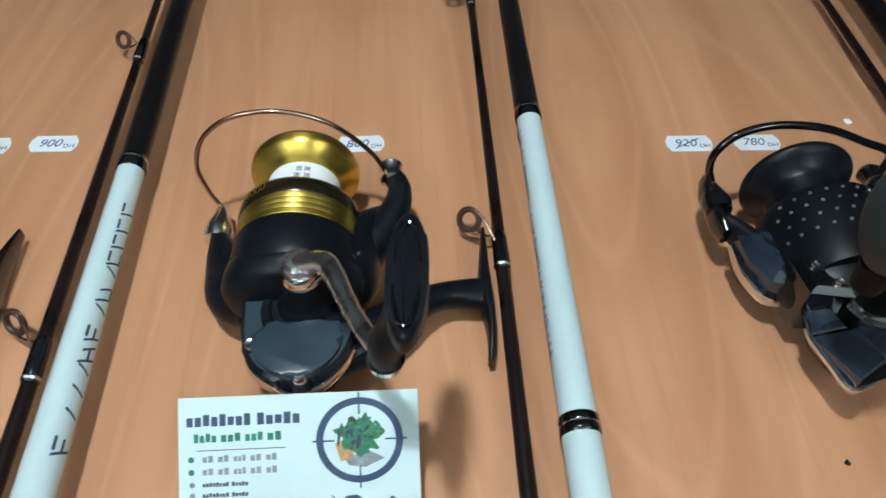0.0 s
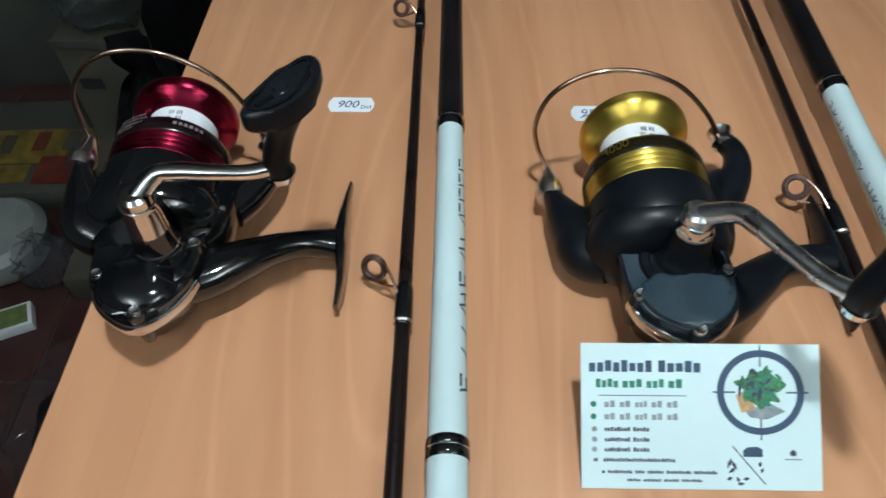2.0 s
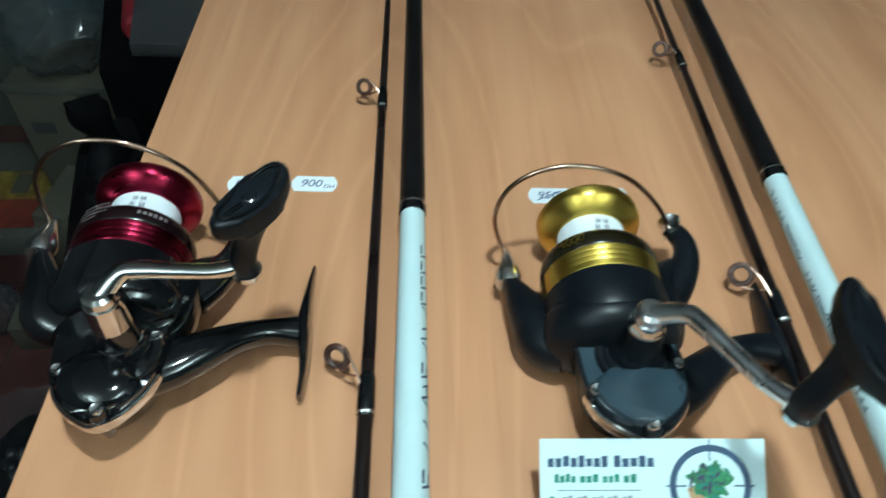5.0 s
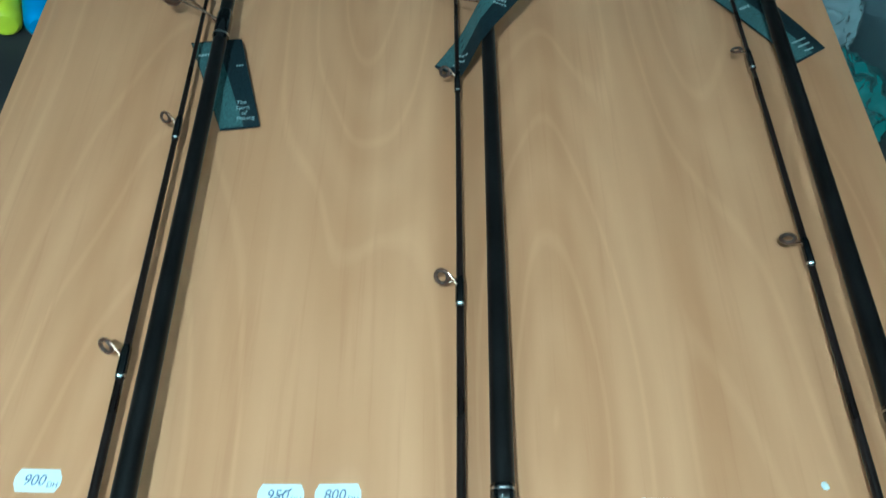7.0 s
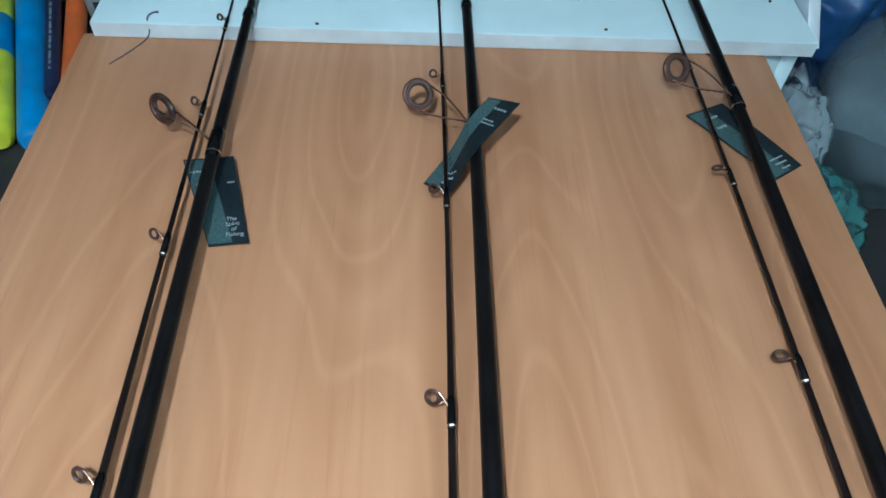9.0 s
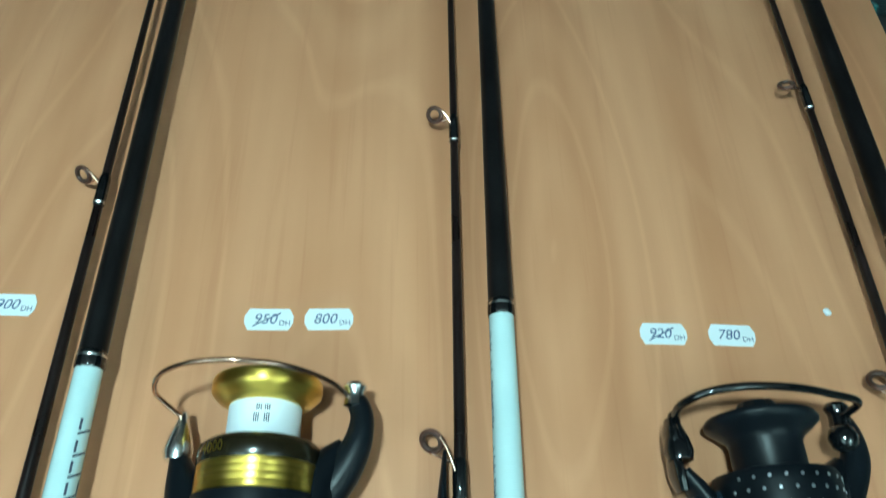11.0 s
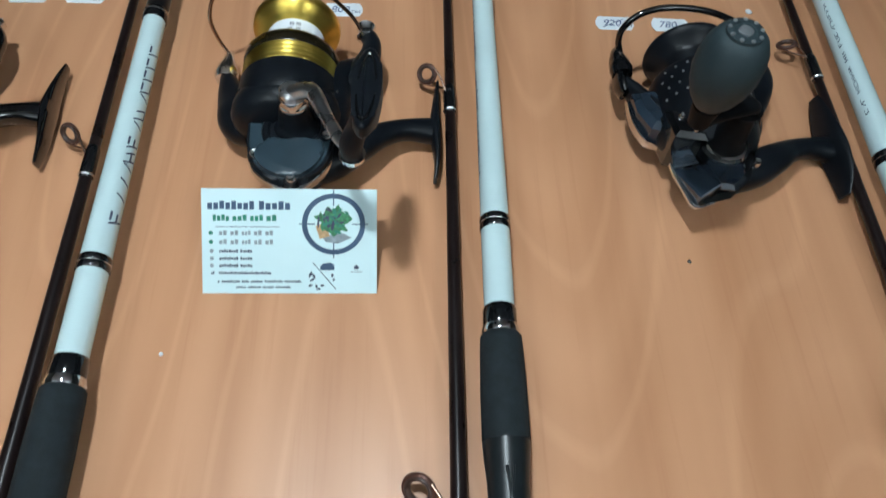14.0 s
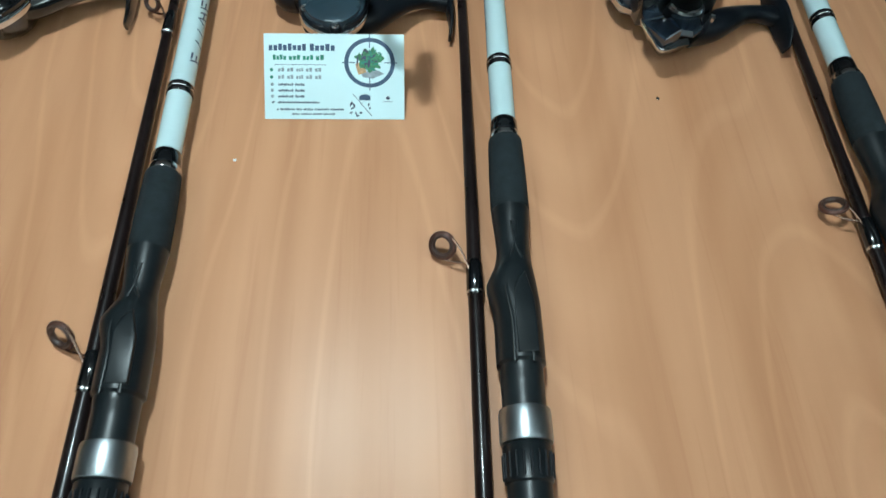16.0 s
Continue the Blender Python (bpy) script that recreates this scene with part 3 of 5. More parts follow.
def tip_section(x0, slope, ys, tip, label, face, along, shift):
    """The upper rod section that lies beside the lower one, with its small guides turned to one side."""
    rod = thing("rod_tip_section", label, "fishing rod", group="rod tips on the table")
    p0, p1 = Vector((x0, 0, TOP + tip_height(0))), Vector((x0 + slope, 1, TOP + tip_height(1)))
    way = (p1 - p0).normalized()
    rot = Vector((0, 1, 0)).rotation_difference(way).to_matrix().to_4x4()
    rod.matrix_world = Matrix.Translation(p0) @ rot
    rad = lambda y: max(0.0009, 0.0041 - 0.0038 * (y + 0.1)) if y < 0.25 else max(0.0008, 0.00277 - 0.0031 * (y - 0.25))
    part("blank", lathe(dense([(-0.46, 0.0), (-0.46, 0.0052), (-0.1, rad(-0.1)), (0.25, rad(0.25)), (0.6, rad(0.6)), (tip, 0.0009), (tip + 0.001, 0)]), 24), TIPBLANK, rod, "slim glossy dark blank")
    size = (0.0070, 0.0054, 0.0047, 0.0038, 0.0033, 0.0029)
    lean = (0.0085, 0.0085, 0.0, 0.0, 0.0, 0.0)
    for y, r, ahead in zip(ys, size, lean):
        y -= 0.002
        b = rad(y)
        part("thread_wrap", lathe([(y - 0.001, b), (y, b + 0.0007), (y + 0.017, b + 0.0007), (y + 0.02, b)], 20), GLOSS_BLACK, rod)
        part("silver_line", lathe([(y - 0.0002, b + 0.0007), (y + 0.0006, b + 0.0011), (y + 0.0014, b + 0.0007)], 20), STEEL, rod)
        guide(rod, (-b * 0.6, y + 0.016, b * 0.5), (-r * 1.75 - b - 0.001, y + 0.016 + r * 0.6 + ahead, r * 0.35), r, 0.0005 + r * 0.02, face)
    part("tip_guide", torus((-0.003, tip + 0.002, 0.002), 0.0026, 0.0005, (0.2, -0.8, 0.7), 20), GUIDE, rod)
    bow(rod, along, shift)
    return rod


butt_section(-0.1374, -0.0015, 0.0812, "black and white fishing rod with foam grip lying on the table", 0.1690, (0.85, 0.0, 0.50),
             (-0.42, -0.14, 0.03, 0.25, 0.45, 0.55, 1.0), (0.0020, 0.0014, 0.0016, -0.0020, -0.0010, 0.0005, 0.0), seat_cut=0.012)
butt_section(0.0570, 0.0090, 0.1062, "black and white fishing rod with steel hood and foam grip", 0.1735, (0.25, -0.75, 0.75),
             (-0.38, -0.12, 0.06, 0.11, 0.285, 0.45, 0.62, 0.86, 1.0), (-0.0040, -0.0018, 0.0, 0.0005, 0.0028, 0.0026, 0.0012, -0.0028, -0.0042))
butt_section(0.2875, -0.0005, 0.1510, "white-bodied fishing rod with black upper blank near the table edge", 0.1735, (0.25, -0.75, 0.75),
             (-0.32, 0.08, 0.15, 0.34, 0.41, 0.61, 0.89, 1.1), (-0.0110, -0.0060, -0.0030, 0.0040, 0.0034, 0.0050, 0.0, -0.002), grip=0.006)
tip_section(-0.1555, -0.0052, (-0.103, 0.141, 0.349, 0.524, 0.667, 0.785), 0.879, "slim dark upper rod section with small bronze guides", (-0.35, -0.75, 0.50),
            (-0.45, -0.1, 0.14, 0.35, 0.52, 0.66, 0.88), (-0.001, -0.0010, 0.0002, -0.0007, 0.0002, 0.0, -0.0004))
tip_section(0.0355, 0.0075, (-0.052, 0.190, 0.398, 0.573, 0.711, 0.834), 0.935, "thin dark rod tip section resting over the white board", (-0.40, -0.62, 0.62),
            (-0.45, -0.05, 0.19, 0.40, 0.57, 0.71, 0.83, 0.93), (-0.003, 0.0, 0.0020, 0.0017, 0.0008, -0.0018, -0.0047, -0.0065))
tip_section(0.2660, 0.0005, (-0.026, 0.221, 0.430, 0.602, 0.746, 0.876), 0.97, "dark slim rod tip section beside the white rod", (-0.31, 0.36, 0.88),
            (-0.45, -0.022, 0.22, 0.43, 0.60, 0.745, 0.97), (-0.010, -0.0030, 0.0034, 0.0042, 0.0004, -0.0022, -0.006))


# ---- reels ----
def flattened(bm, k):
    """Squeezes a turned shape towards the plane of the table."""
    return turned(bm, Matrix.Diagonal((1, 1, k, 1)))


def on_axis(bm, h, spin=0.0, dy=0.0):
    """Shapes made round the y axis are lifted to the spool axis and turned about it."""
    return turned(bm, Matrix.Translation((0, dy, h)) @ Matrix.Rotation(radians(spin), 4, "Y"))


def screw(parent, x, y, z, r=0.0022):
    s = part("screw", lathe([(z - 0.004, r), (z, r), (z + 0.0008, r * 0.75), (z + 0.0004, r * 0.3), (z + 0.0004, 0)], 14, (x, y, 0), "Z"), STEEL, parent, "small bright steel screw")
    return s


def reel_foot(reel, body, z, sheen, x_foot=0.081, wide=0.0, dy=0.0):
    """The curved stem and the long narrow foot plate."""
    part("stem", sweep([(0.006, 0.139, z, 0.0120, 0.009), (0.024, 0.1435, z, 0.0108, 0.0085), (0.038, 0.1535 + dy * 0.4, z, 0.0090, 0.0075), (0.051, 0.1645 + dy * 0.8, z - 0.003, 0.0066, 0.0062), (0.064, 0.1708 + dy, z - 0.006, 0.0058, 0.006), (x_foot - 0.001, 0.1725 + dy, z - 0.009, 0.0082, 0.0062)], 18, 7, square=0.35), sheen, reel, "curved black stem")
    foot = sweep([(x_foot - 0.001, 0.140, 0.0075, 0.0011, 0.0035), (x_foot + 0.0003, 0.152, 0.0085, 0.0016, 0.0065), (x_foot, 0.165, 0.0095, 0.0026, 0.008), (x_foot - 0.0006, 0.176, 0.0098, 0.0032, 0.0082), (x_foot, 0.19, 0.0092, 0.0022, 0.0072), (x_foot + 0.001, 0.203, 0.0085, 0.0014, 0.005), (x_foot + 0.0018, 0.212, 0.008, 0.0009, 0.003)], 14, 6, square=0.6)
    if wide:
        for v in foot.verts:
            v.co.x += (v.co.z - 0.004) * wide
            v.co.z += max(0.0, v.co.x - x_foot) * 0.35
    turned(foot, Matrix.Translation((0, dy, 0)))
    part("foot_plate", foot, sheen, reel, "long tapered foot plate")


def bail_and_arms(reel, h, spin, wire_mat, wire, arm_mat, cap_mat, lift=0.0, dy=0.0, stout=1.0, wide=0.0, linked=False):
    """Two rotor arms, the curled bail arm, and the wire loop that arches over the spool between them."""
    right = [(0.014, 0.1625, 0.003, 0.0115, 0.0110), (0.0205, 0.1690, 0.002, 0.0150, 0.0140), (0.0235, 0.1805, 0, 0.0165, 0.0130), (0.0265, 0.1915, 0, 0.0145, 0.0105), (0.0325, 0.201, 0, 0.0100, 0.0078), (0.0375, 0.2075, 0, 0.0055, 0.0042)]
    left = [(-0.016, 0.1635, 0.002, 0.0105, 0.0120), (-0.0250, 0.1705, 0.002, 0.0125, 0.0150), (-0.0298, 0.1810, 0.001, 0.0118, 0.0130), (-0.0345, 0.191, 0.001, 0.0095, 0.0092), (-0.0375, 0.1995, 0.001, 0.0075, 0.0062), (-0.0400, 0.2065, 0.001, 0.0052, 0.0040)]
    arms = []
    if linked:
        left = [(-0.020, 0.172, 0.002, 0.010, 0.008), (-0.029, 0.183, 0.001, 0.0095, 0.0065), (-0.0365, 0.195, 0, 0.0085, 0.0052), (-0.0415, 0.202, 0, 0.007, 0.004)]
    for pts in (left, right):
        arm = sweep([(x, y, z, p * stout, q * stout) for x, y, z, p, q in pts], 18, 5, up=(1, 0, 0), square=0.25)
        arms.append(part("rotor_arm", on_axis(arm, h, spin, dy), arm_mat, reel, "broad curved black rotor arm"))
    cone = lathe([(0.2035, 0.0), (0.2035, 0.0058), (0.2075, 0.0068), (0.213, 0.0058), (0.220, 0.0034), (0.2255, 0.0019), (0.227, 0.0)], 18)
    if linked:
        turned(cone, Matrix.Translation((-0.0015, 0.003, 0)))
    part("wire_socket", on_axis(turned(cone, Matrix.Translation((-0.0405, 0, 0.0015))), h, spin, dy), cap_mat, arms[0], "bright tapered wire socket")
    curl = sweep([(0.0290, 0.1850, 0.000, 0.0085, 0.0085), (0.0365, 0.1955, 0.001, 0.0085, 0.0080), (0.0432, 0.2065, 0.003, 0.0066, 0.0062), (0.0452, 0.2180, 0.003, 0.0054, 0.0050), (0.0428, 0.2260, 0.003, 0.0048, 0.0044), (0.0405, 0.2285, 0.003, 0.0034, 0.003)], 16, 6, square=0.3)
    part("bail_arm", on_axis(curl, h, spin, dy), arm_mat, reel, "curled black bail arm")
    for x, y, r in ((0.0408, 0.2005, 0.0022), (0.0290, 0.1745, 0.0013)):
        part("arm_screw", on_axis(turned(lathe([(0, r), (0.0012, r * 0.9), (0.0014, 0)], 12, axis="Z"), Matrix.Translation((x, y, 0.0072 if y > 0.19 else 0.0128))), h, spin, dy), STEEL, arms[1], "small steel screw")
    rise = 1 + lift / 0.0465
    loop = [(-0.0405, 0.2235, 0.0015), (-0.0440, 0.2262, 0.014 * rise), (-0.0435, 0.228, 0.027 * rise), (-0.0355, 0.2305, 0.0395 * rise), (-0.020, 0.232, 0.0465 * rise), (wide * 0.4, 0.2325, 0.0455 * rise), (0.020 + wide * 0.8, 0.2325, 0.035 * rise), (0.034 + wide, 0.231, 0.018), (0.0405, 0.227, 0.004)]
    part("bail_wire", on_axis(sweep([(*p, wire, wire) for p in loop], 12, 7), h, spin, dy), wire_mat, reel, "bent bail wire arching over the spool")
    knob = lathe([(-0.0068, 0.0), (-0.006, 0.003), (-0.0045, 0.0052), (-0.001, 0.0046), (0.001, 0.0046), (0.004, 0.0058), (0.006, 0.0046), (0.0068, 0)], 20)
    turned(knob, Matrix.Translation((0.0415, 0.229, 0.0035)))
    part("line_roller", on_axis(knob, h, spin, dy), cap_mat, reel, "rounded line roller")


def crank_arm(reel, hub, end, mat, r0=0.0040, r1=0.0032, bow=0.01):
    a, b = Vector(hub), Vector(end)
    d = (b - a)
    s = Vector((d.y, -d.x, 0)).normalized()
    pts = [(*a, r0 * 1.1, 0.004), (*(a + d * 0.16 + s * -bow * 0.55 + Vector((0, 0, 0.0045))), r0, 0.0036), (*(a + d * 0.32 + s * -bow * 0.5 + Vector((0, 0, 0.004))), r0 * 0.95, 0.0034), (*(a + d * 0.55 - s * bow * 0.22 + Vector((0, 0, 0.002))), r0 * 0.8, 0.003), (*(a + d * 0.8), r1, 0.0026), (*b, r1 * 1.15, 0.0026)]
    return part("crank_arm", sweep(pts, 16, 6, square=0.35), mat, reel, "bent polished crank arm")


def paddle(reel, end, centre, half, way, mat, stem_mat, fat=0.0060):
    """A flat paddle knob on a stem: it stands up from the crank's end."""
    e, c = Vector(end), Vector(centre)
    w = Vector((*way, 0)).normalized()
    st = sweep([(*(e + Vector((0, 0, -0.005))), 0.0046, 0.0046), (*(e + Vector((0, 0, 0.004))), 0.0052, 0.0052), (*(e * 0.5 + c * 0.5), 0.0048, 0.0056), (*(c - Vector((0, 0, 0.004))), 0.006, 0.009)], 16, 5, up=(w.x, w.y, 0))
    stem = part("knob_stem", st, mat, reel)
    part("stem_cap", lathe([(-0.0072, 0), (-0.0072, 0.0036), (-0.006, 0.0054), (-0.0030, 0.0060), (-0.0030, 0.0)], 18, tuple(e), "Z"), stem_mat, stem, "bright cap under the knob")
    out = []
    for k in range(24):
        a = 2 * math.pi * (k + 0.5) / 24
        u, v = math.cos(a), math.sin(a)
        g = (abs(u) ** 2.2 + abs(v) ** 2.2) ** (-1 / 2.2)
        out.append((u * g * half, v * g * fat * (1 + 0.12 * u)))
    pad = prism(out, -0.0045, 0.0045, 0.0027, 4)
    for v in pad.verts:
        v.co.z += 0.0035 * (v.co.x / half) ** 2 - (0.0018 if abs(v.co.x) < half * 0.55 and abs(v.co.y) < 0.004 and v.co.z > 0 else 0)
    m = Matrix(((w.x, -w.y, 0, c.x), (w.y, w.x, 0, c.y), (0, 0, 1, c.z), (0, 0, 0, 1)))
    padp = part("paddle_knob", turned(pad, m), mat, reel, "black paddle-shaped knob")
    rim = [(u * half * 0.80, v * (fat - 0.0026), 0.0048 + 0.0022 * u * u, 0.0008, 0.0008) for u, v in [(math.cos(2 * math.pi * k / 32), math.sin(2 * math.pi * k / 32)) for k in range(32)]]
    part("moulded_rim", turned(sweep(rim, 8, closed=True), m), GLOSS_BLACK, padp, "glossy raised rim")
    for s in (1, -1):
        rib = sweep([(s * half * 0.24, 0, 0.0046, 0.0012, 0.0007), (s * half * 0.5, 0, 0.0054, 0.0014, 0.0009), (s * half * 0.66, 0, 0.0060, 0.0011, 0.0007)], 10, 4)
        part("moulded_rib", turned(rib, m), GLOSS_BLACK, padp)
    part("knob_pin", turned(lathe([(0.0025, 0.0036), (0.0048, 0.0033), (0.0053, 0.0024), (0.0050, 0.0018), (0.0050, 0)], 18, axis="Z"), m), GLOSS_BLACK, padp)
    return padp


BODY = [(-0.018, 0.170), (-0.0185, 0.155), (-0.017, 0.139), (-0.011, 0.1265), (0.005, 0.1185), (0.017, 0.1245), (0.0245, 0.135), (0.026, 0.150), (0.021, 0.168), (0.0, 0.176)]
COVER_SHAPE = [(-0.012, 0.142), (-0.0125, 0.134), (-0.006, 0.1255), (0.006, 0.1212), (0.016, 0.1265), (0.0215, 0.136), (0.020, 0.146), (0.010, 0.143), (-0.001, 0.1465)]


def round_reel(name, label, place, rz, spool_mat, ring_mat, body_mat, cover_mat, arm_mat, hub, end, knob_c, knob_way, digits="", spin=-9.0, chrome_hub=False, h=0.0262, bail_h=0.0185, bail_dy=0.003, foot_dy=0.0, sp=0.0055, stout=0.94, heel=0.0, knob=(0.0218, 0.0060), x_foot=0.081):
    """A spinning reel on its side: spool to the far end, foot to one side, crank up."""
    reel = thing(name, label, "fishing reel", (place[0], place[1], TOP), rz, "reels on the table")
    spool = part("spool", on_axis(lathe([(0.2212, 0.0160), (0.2218, 0.0180), (0.2240, 0.0215), (0.2262, 0.0240), (0.2272, 0.0248), (0.2284, 0.0251), (0.2322, 0.0251), (0.2332, 0.0246), (0.2334, 0.0222), (0.2325, 0.0185), (0.232, 0.013), (0.232, 0)], 56), h, 0, sp), spool_mat, reel, "bright anodised spool lip")
    part("label_band", on_axis(lathe([(0.2045, 0.0164), (0.2222, 0.0164)], 48), h, 0, sp), PAPER, spool, "white printed paper band round the spool")
    bm = bmesh.new()
    rnd = random.Random(4)
    for k in range(9):
        a = 1.28 + k * 0.055
        for y0, y1 in ((0.2105, 0.2145), (0.2158, 0.2185)):
            if rnd.random() < 0.75:
                v = [bm.verts.new((0.01648 * math.cos(u), y, 0.01648 * math.sin(u))) for u, y in ((a, y0), (a + 0.03, y0), (a + 0.03, y1), (a, y1))]
                bm.faces.new(v)
    part("print_mark", on_axis(bm, h, 0, sp), INK, spool, smooth=False)
    part("smoked_ring", on_axis(lathe([(0.1935, 0.0266), (0.1942, 0.0271), (0.1995, 0.0271), (0.2020, 0.0264), (0.2038, 0.0245), (0.2042, 0.0164)], 56), h, 0, sp), ring_mat, spool, "dark glossy ring behind the lip")
    grooves = [(0.1812, 0.0262)]
    for k in range(4):
        y = 0.1818 + k * 0.003
        grooves += [(y, 0.0268), (y + 0.0022, 0.0269), (y + 0.0025, 0.02665), (y + 0.0028, 0.02665)]
    grooves += [(0.1938, 0.0268)]
    part("spool_skirt", on_axis(lathe(grooves, 56), h, 0, sp), spool_mat, reel, "ringed anodised spool skirt")
    part("rear_skirt", on_axis(lathe([(0.167, 0.0258), (0.170, 0.0270), (0.178, 0.0276), (0.1808 + sp, 0.0274), (0.1814 + sp, 0.0262)], 56), h), body_mat, reel, "black skirt behind the spool")
    part("drag_knob", on_axis(lathe([(0.2315, 0.0105), (0.237, 0.0105), (0.2395, 0.009), (0.240, 0)], 30), h, 0, sp), body_mat, reel)
    rotor = part("rotor", on_axis(flattened(lathe([(0.154, 0.0), (0.154, 0.018), (0.1555, 0.0240), (0.159, 0.0280), (0.1635, 0.0298), (0.168, 0.0296), (0.172, 0.0284), (0.174, 0.027), (0.174, 0.0)], 56), 0.86), h, 0, 0.003), body_mat, reel, "rounded black rotor cup")
    part("rotor_groove", on_axis(flattened(lathe([(0.1715, 0.0284), (0.1728, 0.0287), (0.1740, 0.0272)], 56), 0.86), h, 0, 0.003), GLOSS_BLACK, rotor)
    bail_and_arms(reel, bail_h, spin, BRONZE, 0.00115, body_mat, STEEL, lift=0.001, dy=bail_dy, stout=stout)
    zt = 0.033
    drop = lambda pts: [(x, y - heel * max(0.0, (0.150 - y) / 0.032)) for x, y in pts]
    shell = prism(smooth_outline(drop(BODY), 4), 0.005, zt, 0.005, 4)
    for v in shell.verts:
        k = 1 - 0.30 * max(0.0, (0.024 - v.co.z) / 0.019) ** 1.5
        v.co.x, v.co.y = 0.003 + (v.co.x - 0.003) * k, 0.152 + (v.co.y - 0.152) * k
    part("body", shell, body_mat, reel, "rounded black gear housing")
    if heel:
        dome = lathe([(zt - 0.003, 0.0172), (zt + 0.0006, 0.0168), (zt + 0.0030, 0.0142), (zt + 0.0046, 0.0100), (zt + 0.0054, 0.0050), (zt + 0.0056, 0.0)], 48, axis="Z")
        turned(dome, Matrix.Translation((0.0035, 0.1305, 0)) @ Matrix.Rotation(radians(-18), 4, "Z") @ Matrix.Diagonal((1.0, 0.82, 1, 1)))
        part("side_cover", dome, cover_mat, reel, "glossy domed side cover")
    else:
        part("body_plate", prism(smooth_outline([(0.003 + (x - 0.003) * 0.93, 0.150 + (y - 0.150) * 0.93) for x, y in BODY], 4), zt - 0.001, zt + 0.0008, 0.0005), cover_mat, reel, "blue-grey painted side of the housing")
        part("side_cover", prism(smooth_outline(COVER_SHAPE, 4), zt - 0.002, zt + 0.0032, 0.0024, 4), cover_mat, reel, "raised oval side cover")
    trim = [(-0.0165, 0.137), (-0.013, 0.1285), (-0.005, 0.1215), (0.005, 0.1172), (0.014, 0.1210), (0.0215, 0.129), (0.025, 0.136)]
    part("chrome_trim", sweep([(x, y, 0.0275, 0.0011, 0.0030) for x, y in drop(trim)], 10, 4), CHROME, reel, "chrome trim round the heel")
    for sx, sy in drop(((-0.0145, 0.1625), (-0.0130, 0.1368), (0.0065, 0.1212), (0.0225, 0.1490))):
        lug = part("screw_lug", lathe([(0.016, 0.0025), (0.022, 0.0038), (zt - 0.001, 0.0040), (zt + 0.001, 0.0034), (zt + 0.001, 0)], 18, (sx, sy, 0), "Z"), body_mat, reel)
        screw(lug, sx, sy, zt + 0.0018, 0.0026)
    hx, hy, hz = hub
    part("dial", lathe([(0.028, 0.0172), (zt + 0.0008, 0.0172), (zt + 0.0020, 0.0164), (zt + 0.0022, 0.0138), (zt + 0.0012, 0.0128), (zt + 0.0012, 0.0)], 44, (hx - 0.001, hy - 0.003, 0), "Z"), body_mat, reel, "raised round plate about the crank socket")
    boss = part("crank_boss", lathe([(0.028, 0.0125), (0.034, 0.0122), (0.0365, 0.0102), (0.038, 0.0092), (0.041, 0.0088), (hz - 0.008, 0.0066 if chrome_hub else 0.0074), (hz - 0.007, 0.0)], 30, (hx, hy, 0), "Z"), body_mat, reel, "round crank socket")
    part("collar", lathe([(0.040, 0.0092) if chrome_hub else (hz - 0.008, 0.0076), (0.0425, 0.0078) if chrome_hub else (hz - 0.007, 0.0078), (hz - 0.006, 0.0074), (hz - 0.004, 0.0068), (hz - 0.002, 0.0068), (hz - 0.001, 0.0), ], 28, (hx, hy, 0), "Z"), CHROME, boss, "polished collar")
    part("crank_hinge", lathe([(hz - 0.004, 0.0), (hz - 0.004, 0.0062), (hz + 0.002, 0.0062), (hz + 0.0035, 0.0048), (hz + 0.0038, 0)], 24, (hx, hy, 0), "Z"), arm_mat, boss)
    crank_arm(reel, (hx, hy, hz), end, arm_mat)
    paddle(reel, end, knob_c, knob[0], knob_way, MATT_BLACK, CHROME, knob[1])
    reel_foot(reel, None, 0.020, body_mat, x_foot, dy=foot_dy)
    if not digits:
        rows = bmesh.new()
        rnd = random.Random(8)
        for y, a0, a1 in ((0.2025, 1.75, 2.25), (0.2003, 1.72, 2.35), (0.1981, 1.78, 2.3), (0.1959, 1.95, 2.2)):
            a = a0
            while a < a1:
                w = rnd.uniform(0.03, 0.08)
                rows.faces.new([rows.verts.new((0.02755 * math.cos(u), yy, 0.02755 * math.sin(u))) for u, yy in ((a, y), (a + w, y), (a + w, y + 0.0009), (a, y + 0.0009))])
                a += w + 0.02
        part("print_mark", on_axis(rows, h, 0, sp), INK_DIM, spool, "small pale unreadable print", smooth=False)
        bar = bmesh.new()
        for k in range(6):
            a = 0.8 + k * 0.085
            bar.faces.new([bar.verts.new((0.02755 * math.cos(u), yy, 0.02755 * math.sin(u))) for u, yy in ((a, 0.1968), (a + 0.060, 0.1968), (a + 0.060, 0.1988), (a, 0.1988))])
        part("brand_bar", on_axis(bar, h, 0, sp), INK_DIM, spool, smooth=False)
    if digits:
        m = Matrix.Translation((0, sp, h)) @ Matrix.Rotation(radians(-36), 4, "Y") @ Matrix.Translation((0.0, 0.1978, 0.02755))
        lettering("number", digits, 0.0062, GOLD, reel, m)
    return reel


YX, RX, BX = -0.051, -0.2580, 0.1795
round_reel("fishing_reel", "black spinning reel with gold spool lying beside the card", (YX, 0), 0, GOLD, SMOKE, MATT_BLACK, COVER, SMOKED,
           (0.007, 0.156, 0.058), (0.040, 0.103, 0.080), (0.0475, 0.106, 0.109), (0.06, 1.0), "4000")
